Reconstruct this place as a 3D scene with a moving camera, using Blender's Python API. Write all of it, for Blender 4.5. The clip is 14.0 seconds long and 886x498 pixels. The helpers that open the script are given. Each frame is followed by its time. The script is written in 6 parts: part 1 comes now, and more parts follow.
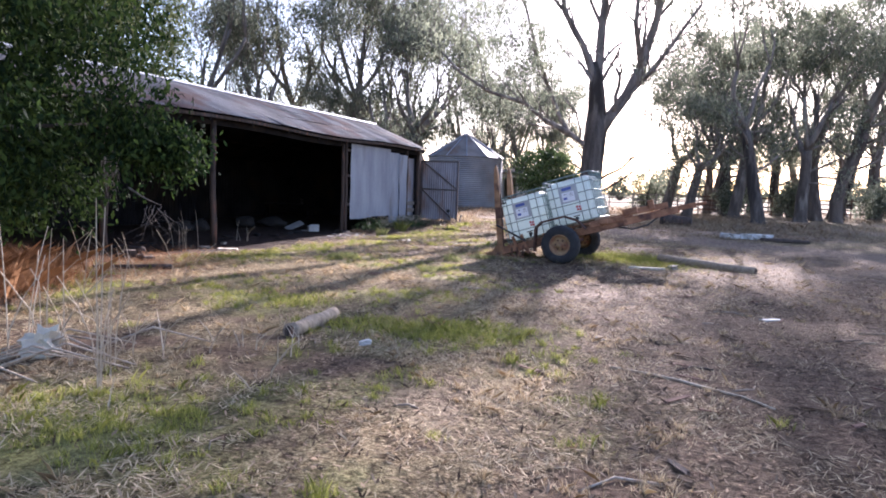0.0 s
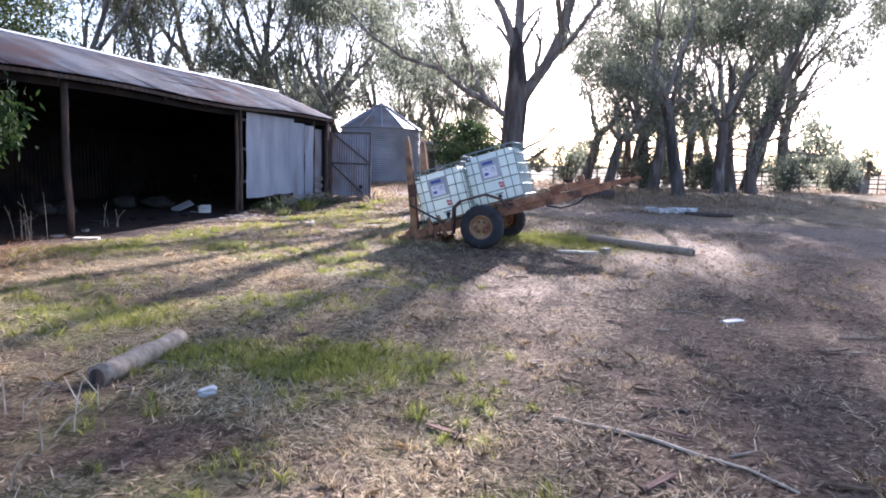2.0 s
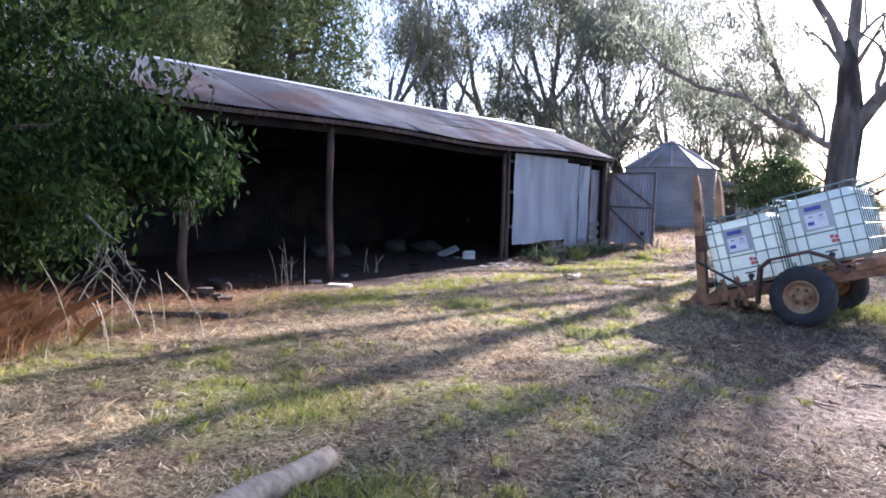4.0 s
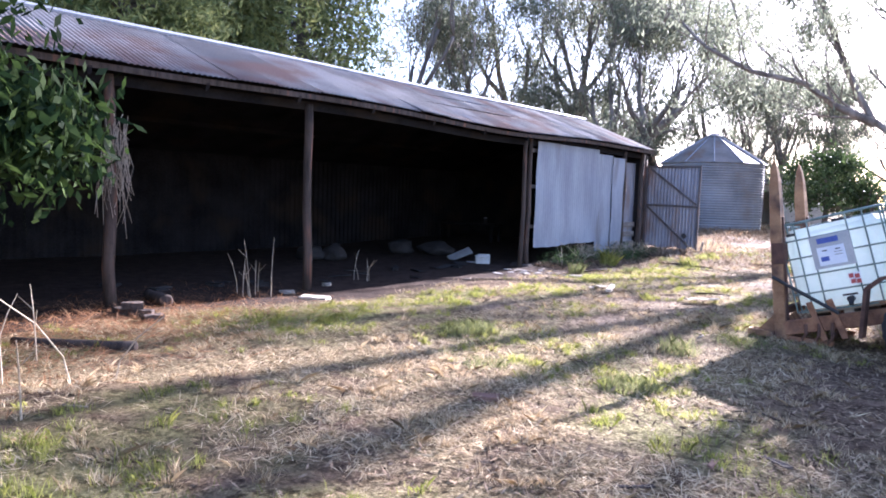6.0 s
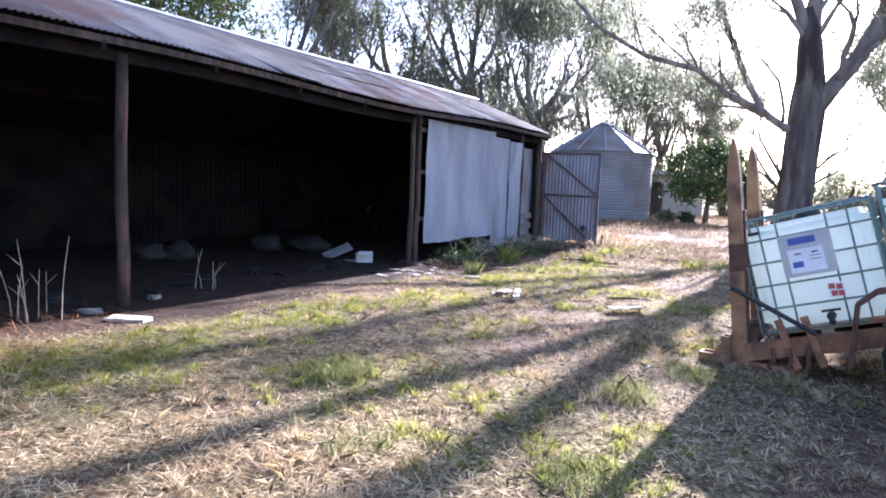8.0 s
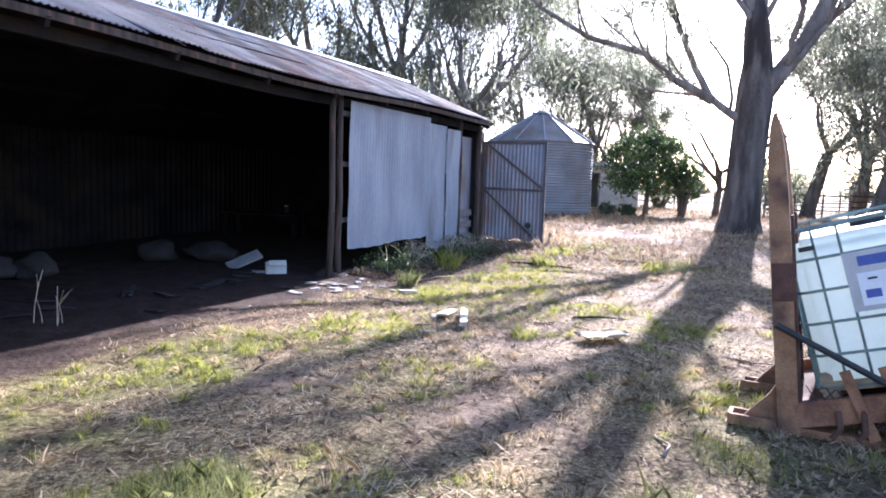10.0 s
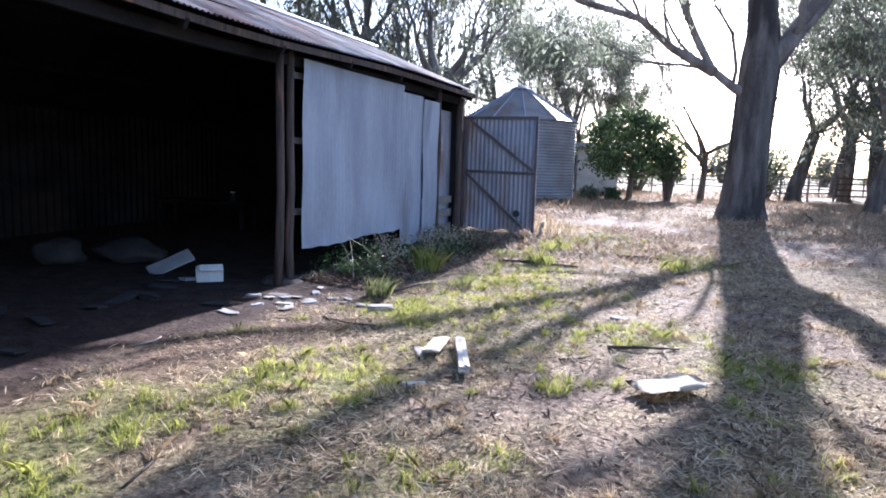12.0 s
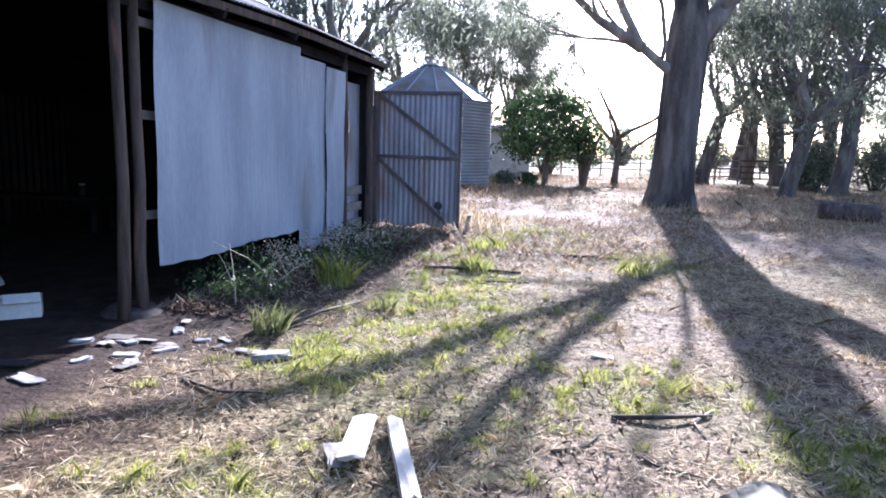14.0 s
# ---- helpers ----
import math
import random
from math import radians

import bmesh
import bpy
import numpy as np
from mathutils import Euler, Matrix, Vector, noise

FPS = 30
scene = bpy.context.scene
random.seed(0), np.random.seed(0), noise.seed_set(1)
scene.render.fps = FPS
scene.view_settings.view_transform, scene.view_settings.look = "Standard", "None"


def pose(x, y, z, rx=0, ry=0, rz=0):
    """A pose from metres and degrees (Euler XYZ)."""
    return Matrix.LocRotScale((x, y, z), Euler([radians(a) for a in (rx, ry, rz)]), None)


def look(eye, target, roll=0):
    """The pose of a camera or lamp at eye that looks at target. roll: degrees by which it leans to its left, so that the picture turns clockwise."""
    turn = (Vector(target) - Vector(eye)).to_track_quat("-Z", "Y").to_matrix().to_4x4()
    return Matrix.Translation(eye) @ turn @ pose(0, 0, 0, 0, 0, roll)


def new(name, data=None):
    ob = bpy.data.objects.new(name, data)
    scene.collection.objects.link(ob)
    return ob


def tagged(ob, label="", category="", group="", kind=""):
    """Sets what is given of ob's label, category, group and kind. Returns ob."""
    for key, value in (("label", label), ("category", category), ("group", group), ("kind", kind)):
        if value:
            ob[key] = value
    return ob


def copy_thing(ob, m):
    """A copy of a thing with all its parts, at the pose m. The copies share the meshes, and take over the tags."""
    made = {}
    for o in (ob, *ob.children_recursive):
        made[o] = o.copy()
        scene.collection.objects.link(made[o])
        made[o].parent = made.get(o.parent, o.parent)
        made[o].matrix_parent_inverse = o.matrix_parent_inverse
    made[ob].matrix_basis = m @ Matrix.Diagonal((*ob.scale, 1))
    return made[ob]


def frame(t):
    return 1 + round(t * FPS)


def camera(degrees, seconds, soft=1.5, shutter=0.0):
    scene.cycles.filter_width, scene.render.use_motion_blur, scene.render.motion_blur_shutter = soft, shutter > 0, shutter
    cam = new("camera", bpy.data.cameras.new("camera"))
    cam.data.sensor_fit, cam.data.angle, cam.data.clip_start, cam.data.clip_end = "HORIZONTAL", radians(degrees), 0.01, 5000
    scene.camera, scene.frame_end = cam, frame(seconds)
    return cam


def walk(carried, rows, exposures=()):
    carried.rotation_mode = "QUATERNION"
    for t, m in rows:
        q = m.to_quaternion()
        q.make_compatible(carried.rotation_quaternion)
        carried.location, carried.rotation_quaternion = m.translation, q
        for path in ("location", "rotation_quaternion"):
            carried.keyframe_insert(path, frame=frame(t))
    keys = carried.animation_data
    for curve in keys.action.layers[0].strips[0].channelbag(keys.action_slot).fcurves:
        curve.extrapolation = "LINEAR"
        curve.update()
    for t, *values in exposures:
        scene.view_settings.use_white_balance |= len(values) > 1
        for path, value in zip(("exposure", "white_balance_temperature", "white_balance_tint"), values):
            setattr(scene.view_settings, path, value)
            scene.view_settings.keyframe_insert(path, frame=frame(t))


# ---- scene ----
cam = camera(67.7, 14.0, soft=1.8)
METRES, EYE, TILT, LEAN, TURN = 14.9, 1.5, -1.65, 0.0, 0.0
ROWS = [
    (0.0, 0.0, 0.0, 0.0, 0.12, -3.59, -1.95),
    (0.5, 0.0085, 0.0285, 0.0017, -2.33, -3.88, -1.49),
    (1.0, 0.0162, 0.0595, 0.0055, -6.79, -4.43, -1.05),
    (1.5, 0.0203, 0.0895, 0.003, -6.9, -5.4, -1.81),
    (2.0, 0.0203, 0.1218, 0.0065, -6.71, -5.73, -1.39),
    (2.5, 0.0236, 0.1549, 0.0079, -1.75, -6.13, -1.36),
    (3.0, 0.0356, 0.1896, 0.0083, 4.4, -3.4, -1.91),
    (3.5, 0.0387, 0.2261, 0.0078, 8.75, -2.41, -1.8),
    (4.0, 0.0365, 0.267, 0.0136, 17.81, -2.81, -1.94),
    (6.5, 0.0075, 0.4623, 0.0155, 20.31, -3.27, -2.48),
    (7.0, -0.0006, 0.4997, 0.017, 16.16, -4.26, -2.41),
    (7.5, -0.0129, 0.5334, 0.0154, 12.59, -3.62, -2.68),
    (10.0, -0.0411, 0.6973, 0.0234, 4.6, -4.06, -2.05),
    (10.5, -0.0505, 0.7301, 0.0224, 2.9, -4.08, -2.0),
    (11.0, -0.0557, 0.7668, 0.0246, 2.49, -5.23, -1.81),
    (11.5, -0.0582, 0.8016, 0.0267, 2.02, -5.13, -1.66),
    (12.0, -0.0643, 0.8428, 0.0266, 1.71, -5.48, -1.86),
    (12.5, -0.0698, 0.8834, 0.0242, 1.37, -7.51, -2.24),
    (13.0, -0.0775, 0.9213, 0.0259, -0.38, -7.19, -2.08),
    (13.5, -0.0776, 0.951, 0.029, -0.7, -6.56, -1.67),
    (14.0, -0.0743, 0.9807, 0.0309, -6.59, -6.64, -1.45),
]
walk(cam, [(t, pose(0, 0, EYE, TILT, LEAN, TURN) @ pose(METRES * x, METRES * y, METRES * z, 90 + pitch, roll, yaw)) for t, x, y, z, yaw, pitch, roll in ROWS],
     exposures=[(0.0, 2.10, 5880, 28), (1.0, 2.14, 5740, 26), (2.5, 2.26, 5690, 26), (4.0, 2.36, 5620, 27), (6.5, 2.76, 5600, 29), (7.5, 2.56, 5600, 27), (10.0, 2.60, 5560, 25), (10.5, 2.26, 5680, 24), (11.0, 2.46, 5580, 24), (12.0, 2.26, 5360, 22), (13.0, 2.39, 5380, 22), (13.5, 2.06, 5480, 22), (14.0, 2.39, 5240, 22)])

# ---- light: low sun ahead of the walk, pale sky ----
SUN_AZ, SUN_EL = 21.9, 24.0
world = bpy.data.worlds.new("sky")
scene.world = world
world.use_nodes = True
wn = world.node_tree
sky = wn.nodes.new("ShaderNodeTexSky")
sky.sky_type = "NISHITA"
sky.sun_disc = False
sky.sun_elevation, sky.sun_rotation = radians(SUN_EL), radians(SUN_AZ)
sky.dust_density, sky.air_density, sky.ozone_density = 1.2, 1.0, 1.2
wn.links.new(sky.outputs[0], wn.nodes["Background"].inputs[0])
wn.nodes["Background"].inputs[1].default_value = 0.08
sun = new("sun", bpy.data.lights.new("sun", "SUN"))
sun.data.energy, sun.data.angle, sun.data.color = 5.0, radians(0.6), (1.0, 0.93, 0.82)
_a, _e = radians(SUN_AZ), radians(SUN_EL)
SUN_DIR = Vector((math.sin(_a) * math.cos(_e), math.cos(_a) * math.cos(_e), math.sin(_e)))
sun.matrix_world = look(SUN_DIR * 100, (0, 0, 0))


# ---- materials ----
def mat(name, c1, c2, scale=3.0, rough=0.8, metal=0.0, bump=0.3, fine=40.0, c3=None, spot=0.62, stretch=(1, 1, 1), rand=0.0, island=0.0, trans=0.0, spec=0.4, deep=0.01):
    """A surface with large and fine variation; c3 is a stain in patches; trans lets light through thin leaves."""
    m = bpy.data.materials.new(name)
    m.use_nodes = True
    nt = m.node_tree
    n, l = nt.nodes, nt.links
    b = n["Principled BSDF"]
    tc = n.new("ShaderNodeTexCoord")
    mp = n.new("ShaderNodeMapping")
    mp.inputs["Scale"].default_value = stretch
    l.new(tc.outputs["Object"], mp.inputs[0])
    big = n.new("ShaderNodeTexNoise")
    big.inputs["Scale"].default_value, big.inputs["Detail"].default_value = scale, 5
    l.new(mp.outputs[0], big.inputs["Vector"])
    small = n.new("ShaderNodeTexNoise")
    small.inputs["Scale"].default_value, small.inputs["Detail"].default_value = fine, 3
    l.new(mp.outputs[0], small.inputs["Vector"])
    add = n.new("ShaderNodeMath")
    add.operation = "MULTIPLY_ADD"
    add.inputs[1].default_value = 0.45
    l.new(small.outputs[0], add.inputs[0])
    sub = n.new("ShaderNodeMath")
    sub.operation = "SUBTRACT"
    sub.inputs[1].default_value = 0.22
    l.new(big.outputs[0], sub.inputs[0])
    l.new(sub.outputs[0], add.inputs[2])
    fac = add.outputs[0]
    for amount, source in ((rand, "ShaderNodeObjectInfo"), (island, "ShaderNodeNewGeometry")):
        if amount:
            src = n.new(source)
            mad = n.new("ShaderNodeMath")
            mad.operation = "MULTIPLY_ADD"
            mad.inputs[1].default_value = amount
            l.new(src.outputs["Random" if source == "ShaderNodeObjectInfo" else "Random Per Island"], mad.inputs[0])
            s2 = n.new("ShaderNodeMath")
            s2.operation = "SUBTRACT"
            s2.inputs[1].default_value = amount / 2
            l.new(fac, s2.inputs[0])
            l.new(s2.outputs[0], mad.inputs[2])
            fac = mad.outputs[0]
    ramp = n.new("ShaderNodeValToRGB")
    ramp.color_ramp.elements[0].position, ramp.color_ramp.elements[1].position = 0.3, 0.7
    ramp.color_ramp.elements[0].color, ramp.color_ramp.elements[1].color = (*c1, 1), (*c2, 1)
    l.new(fac, ramp.inputs[0])
    col = ramp.outputs[0]
    if c3:
        st = n.new("ShaderNodeTexNoise")
        st.inputs["Scale"].default_value, st.inputs["Detail"].default_value = scale * 0.6, 7
        mp2 = n.new("ShaderNodeMapping")
        mp2.inputs["Location"].default_value = (7.3, 2.1, 4.4)
        mp2.inputs["Scale"].default_value = stretch
        l.new(tc.outputs["Object"], mp2.inputs[0])
        l.new(mp2.outputs[0], st.inputs["Vector"])
        r2 = n.new("ShaderNodeValToRGB")
        r2.color_ramp.elements[0].position, r2.color_ramp.elements[1].position = spot - 0.07, spot + 0.07
        l.new(st.outputs[0], r2.inputs[0])
        mix = n.new("ShaderNodeMix")
        mix.data_type = "RGBA"
        l.new(r2.outputs[0], mix.inputs[0])
        l.new(col, mix.inputs[6])
        mix.inputs[7].default_value = (*c3, 1)
        col = mix.outputs[2]
    l.new(col, b.inputs["Base Color"])
    b.inputs["Roughness"].default_value, b.inputs["Metallic"].default_value = rough, metal
    b.inputs["Specular IOR Level"].default_value = spec
    if bump:
        bp = n.new("ShaderNodeBump")
        bp.inputs["Strength"].default_value, bp.inputs["Distance"].default_value = bump, deep
        l.new(add.outputs[0], bp.inputs["Height"])
        l.new(bp.outputs[0], b.inputs["Normal"])
    if trans:
        tr = n.new("ShaderNodeBsdfTranslucent")
        l.new(col, tr.inputs[0])
        ms = n.new("ShaderNodeMixShader")
        ms.inputs[0].default_value = trans
        l.new(b.outputs[0], ms.inputs[1])
        l.new(tr.outputs[0], ms.inputs[2])
        l.new(ms.outputs[0], n["Material Output"].inputs[0])
    return m


M_ROOF = mat("roof_iron", (0.15, 0.135, 0.125), (0.29, 0.265, 0.245), 1.2, 0.75, 0.1, 0.25, 30, (0.18, 0.105, 0.08), 0.55, (1, 1, 1), rand=0.5)
M_GALV = mat("galvanised_sheet", (0.24, 0.265, 0.32), (0.36, 0.39, 0.45), 1.3, 0.6, 0.15, 0.1, 22, (0.2, 0.2, 0.22), 0.66, (2.2, 2.2, 0.5), rand=0.12)
M_GATE = mat("gate_iron", (0.2, 0.2, 0.23), (0.33, 0.33, 0.37), 2.0, 0.6, 0.3, 0.2, 25, (0.22, 0.15, 0.12), 0.66, (2, 2, 0.5))
M_SILO = mat("silo_iron", (0.19, 0.195, 0.21), (0.31, 0.315, 0.335), 0.9, 0.55, 0.3, 0.15, 20, (0.24, 0.2, 0.18), 0.66)
M_SILOR = mat("silo_roof_iron", (0.15, 0.14, 0.135), (0.26, 0.245, 0.235), 1.5, 0.6, 0.3, 0.2, 25, (0.17, 0.11, 0.08), 0.6)
# distant leaves, lightened so that haze is put into their colour
M_FAR = mat("hazed_leaf", (0.15, 0.175, 0.12), (0.29, 0.31, 0.23), 0.3, 0.7, 0, 0, 5, island=0.7, trans=0.5, spec=0.2)
# the shed's inner shade is put into this colour, far below bare iron
M_SHADEDARK = mat("shade_dark", (0.010, 0.0095, 0.011), (0.028, 0.026, 0.028), 1.4, 0.85, 0.0, 0.2, 25, (0.035, 0.027, 0.022), 0.6, spec=0.05)
M_POST = mat("weathered_post", (0.035, 0.027, 0.023), (0.11, 0.08, 0.066), 4, 0.9, 0, 0.6, 60, (0.24, 0.11, 0.07), 0.64, (4, 4, 0.5))
M_GATEBAR = mat("grey_gate_bar", (0.065, 0.058, 0.06), (0.135, 0.12, 0.12), 5, 0.85, 0.1, 0.4, 60, (0.13, 0.085, 0.065), 0.62)
M_BEAM = mat("grey_timber", (0.12, 0.10, 0.09), (0.26, 0.23, 0.2), 4, 0.9, 0, 0.5, 60, stretch=(1, 1, 3))
M_RUST = mat("rusted_steel", (0.17, 0.075, 0.042), (0.40, 0.20, 0.11), 6, 0.85, 0.05, 0.6, 90, (0.09, 0.045, 0.035), 0.6)
M_TINE = mat("orange_rust_steel", (0.22, 0.11, 0.055), (0.43, 0.245, 0.13), 5, 0.8, 0.05, 0.4, 70, (0.1, 0.055, 0.04), 0.6)
M_DRUST = mat("dark_rust", (0.055, 0.03, 0.025), (0.15, 0.075, 0.05), 7, 0.85, 0.05, 0.5, 90)
M_RIM = mat("wheel_rim_paint", (0.24, 0.14, 0.07), (0.38, 0.25, 0.13), 10, 0.7, 0.0, 0.3, 90, (0.22, 0.09, 0.05), 0.56)
M_TYRE = mat("tyre_rubber", (0.018, 0.018, 0.02), (0.04, 0.04, 0.042), 8, 0.8, 0, 0.3, 90)
M_TANK = mat("tank_plastic", (0.76, 0.85, 0.84), (0.86, 0.92, 0.91), 1.5, 0.35, 0, 0.05, 30, trans=0.6)
M_CAGE = mat("cage_tube", (0.10, 0.15, 0.145), (0.2, 0.27, 0.26), 8, 0.45, 0.5, 0.1, 60)
M_PLATE = mat("cage_plate", (0.34, 0.36, 0.40), (0.44, 0.46, 0.50), 5, 0.4, 0.5, 0.1, 60)
M_LABEL = mat("label_paper", (0.72, 0.73, 0.78), (0.82, 0.83, 0.86), 6, 0.6, 0, 0.0)
M_BLUE = mat("label_blue", (0.06, 0.09, 0.3), (0.09, 0.13, 0.4), 6, 0.6, 0, 0.0)
M_RED = mat("label_red", (0.42, 0.07, 0.06), (0.55, 0.12, 0.1), 6, 0.6, 0, 0.0)
M_BLACK = mat("black_plastic", (0.02, 0.02, 0.022), (0.04, 0.04, 0.042), 10, 0.6, 0, 0.1)
M_PALLET = mat("pallet_wood", (0.25, 0.18, 0.12), (0.42, 0.32, 0.22), 6, 0.85, 0, 0.4, 70)
M_BARK = mat("gum_bark", (0.06, 0.05, 0.045), (0.17, 0.14, 0.12), 1.6, 0.9, 0, 0.9, 22, (0.28, 0.25, 0.22), 0.62, (3, 3, 0.6), deep=0.06)
M_BARKP = mat("pale_gum_bark", (0.055, 0.045, 0.039), (0.175, 0.147, 0.127), 1.4, 0.85, 0, 0.8, 20, (0.035, 0.028, 0.024), 0.52, (3, 3, 0.5), deep=0.09)
M_LIMB = mat("smooth_gum_limb", (0.11, 0.092, 0.08), (0.28, 0.245, 0.215), 1.3, 0.75, 0, 0.5, 18, (0.1, 0.08, 0.068), 0.58, (2, 2, 0.6), deep=0.03)
M_TWIG = mat("dead_stick", (0.26, 0.20, 0.15), (0.5, 0.43, 0.35), 12, 0.9, 0, 0.4, 80)
M_LOG = mat("bleached_log", (0.2, 0.155, 0.11), (0.43, 0.35, 0.26), 5, 0.9, 0, 0.7, 60, (0.2, 0.15, 0.11), 0.62, (1, 4, 4))
M_LEAF = mat("gum_leaf", (0.118, 0.138, 0.098), (0.275, 0.296, 0.215), 0.6, 0.6, 0, 0, 9, island=0.7, trans=0.6, spec=0.25)
M_DLEAF = mat("dark_leaf", (0.014, 0.03, 0.012), (0.06, 0.098, 0.026), 0.7, 0.7, 0, 0, 9, island=0.7, trans=0.35, spec=0.1)
M_CLEAF = mat("conifer_leaf", (0.14, 0.178, 0.068), (0.36, 0.385, 0.15), 0.5, 0.7, 0, 0, 7, island=0.6, trans=0.45, spec=0.2)
M_BLEAF = mat("bush_leaf", (0.035, 0.06, 0.025), (0.1, 0.145, 0.055), 0.8, 0.55, 0, 0, 9, island=0.6, trans=0.3, spec=0.2)
M_GRASS = mat("green_grass_blade", (0.185, 0.21, 0.045), (0.46, 0.46, 0.13), 0.8, 0.6, 0, 0, 9, island=0.7, trans=0.5, spec=0.25)
M_TUFT = mat("coarse_grass_blade", (0.13, 0.15, 0.06), (0.30, 0.31, 0.13), 0.8, 0.6, 0, 0, 9, island=0.9, trans=0.4, spec=0.25)
M_STALK = mat("bleached_stalk", (0.34, 0.26, 0.18), (0.58, 0.49, 0.37), 10, 0.8, 0, 0.2, 60)
M_DRY = mat("dry_grass_blade", (0.36, 0.26, 0.15), (0.74, 0.61, 0.4), 0.8, 0.75, 0, 0, 9, island=0.9, trans=0.35, spec=0.2)
M_STRAWD = mat("dull_dry_grass", (0.2, 0.135, 0.085), (0.44, 0.33, 0.22), 0.8, 0.75, 0, 0, 9, island=0.9, trans=0.3, spec=0.2)
M_RUSSET = mat("russet_dry_grass", (0.24, 0.11, 0.05), (0.44, 0.24, 0.12), 0.8, 0.7, 0, 0, 9, island=0.8, trans=0.4)
M_LITTER = mat("leaf_litter", (0.07, 0.043, 0.028), (0.40, 0.285, 0.185), 0.8, 0.85, 0, 0, 9, island=1.0, trans=0.1, spec=0.15)
M_STONE = mat("pale_stone", (0.2, 0.175, 0.15), (0.4, 0.36, 0.31), 8, 0.85, 0, 0.5, 60)
M_WHITE = mat("dirty_white", (0.48, 0.47, 0.44), (0.68, 0.67, 0.64), 4, 0.7, 0, 0.2, 40, (0.45, 0.41, 0.36), 0.66)
M_BOARD = mat("pale_board", (0.5, 0.43, 0.34), (0.68, 0.61, 0.5), 4, 0.8, 0, 0.3, 50, (0.38, 0.32, 0.25), 0.66, (4, 1, 1))
M_CREAM = mat("cream_wall", (0.5, 0.46, 0.4), (0.64, 0.6, 0.53), 2, 0.85, 0, 0.2, 30, (0.36, 0.31, 0.26), 0.66)
M_BRICK = mat("old_brick", (0.13, 0.065, 0.045), (0.25, 0.14, 0.1), 6, 0.9, 0, 0.4, 60)
M_SACK = mat("grey_sack", (0.26, 0.25, 0.25), (0.4, 0.39, 0.38), 3, 0.85, 0, 0.4, 30)


# ---- mesh helpers ----
def finish(name, me, material, parent=None, label="", smooth=False):
    me.materials.append(material)
    if smooth:
        me.polygons.foreach_set("use_smooth", [True] * len(me.polygons))
    ob = new(name, me)
    if parent:
        ob.parent = parent
    if label:
        ob["label"] = label
    return ob


def part(name, bm, material, parent=None, label="", smooth=False):
    me = bpy.data.meshes.new(name)
    bm.to_mesh(me)
    bm.free()
    return finish(name, me, material, parent, label, smooth)


def thing(name, m, label, category, group="", kind=""):
    ob = new(name)
    ob.matrix_world = m
    ob.empty_display_size = 0.2
    return tagged(ob, label, category, group, kind)


def box(bm, size, m=None, bevel=0.0):
    """A box with its centre at the origin of m, edges eased by bevel."""
    r = bmesh.ops.create_cube(bm, size=1.0, matrix=(m or Matrix()) @ Matrix.Diagonal((*size, 1)))
    if bevel:
        edges = list({e for vv in r["verts"] for e in vv.link_edges})
        bmesh.ops.bevel(bm, geom=edges, offset=bevel, segments=1, affect="EDGES")


def rod(bm, p, q, r1, r2=None, seg=8):
    p, q = Vector(p), Vector(q)
    d = q - p
    m = Matrix.Translation((p + q) / 2) @ d.to_track_quat("Z", "Y").to_matrix().to_4x4()
    bmesh.ops.create_cone(bm, cap_ends=True, segments=seg, radius1=r1, radius2=r1 if r2 is None else r2, depth=d.length, matrix=m)


def plank(bm, p, q, w, h, up=(0, 0, 1), bevel=0.0):
    """A bar of section w (sideways) by h (along up) from p to q."""
    p, q = Vector(p), Vector(q)
    x = (q - p).normalized()
    y = Vector(up).cross(x).normalized()
    z = x.cross(y)
    rot = Matrix((x, y, z)).transposed().to_4x4()
    box(bm, ((q - p).length, w, h), Matrix.Translation((p + q) / 2) @ rot, bevel)


def strip(bm, pts, w, h):
    """A continuous bar of section w (along the shed's depth) by h, through pts."""
    rings = []
    for p in pts:
        rings.append([bm.verts.new(p + SH_V * (w / 2 * a) + Vector((0, 0, h / 2 * b))) for a, b in ((-1, -1), (1, -1), (1, 1), (-1, 1))])
    for r0, r1 in zip(rings, rings[1:]):
        for k in range(4):
            bm.faces.new((r0[k], r0[(k + 1) % 4], r1[(k + 1) % 4], r1[k]))
    bm.faces.new(rings[0])
    bm.faces.new(list(reversed(rings[-1])))


def single(fn, *args, **kw):
    bm = bmesh.new()
    fn(bm, *args, **kw)
    return bm


def tube(bm, pts, radii, seg=8, rough=0.0, rng=None):
    """A tapering tube through pts, with an uneven skin."""
    rings = []
    pts = [Vector(p) for p in pts]
    ref = Vector((0.31, 0.87, 0.4))
    for i, p in enumerate(pts):
        d = (pts[min(i + 1, len(pts) - 1)] - pts[max(i - 1, 0)]).normalized()
        a = d.cross(ref)
        if a.length < 0.05:
            a = d.cross(Vector((1, 0, 0)))
        a.normalize()
        b = d.cross(a)
        ring = []
        for k in range(seg):
            t = 2 * math.pi * k / seg
            r = radii[i] * (1 + (rng.uniform(-rough, rough) if rng else 0))
            ring.append(bm.verts.new(p + (a * math.cos(t) + b * math.sin(t)) * r))
        rings.append(ring)
    for i in range(len(rings) - 1):
        for k in range(seg):
            bm.faces.new((rings[i][k], rings[i][(k + 1) % seg], rings[i + 1][(k + 1) % seg], rings[i + 1][k]))
    bm.faces.new(rings[-1])
    bm.faces.new(list(reversed(rings[0])))


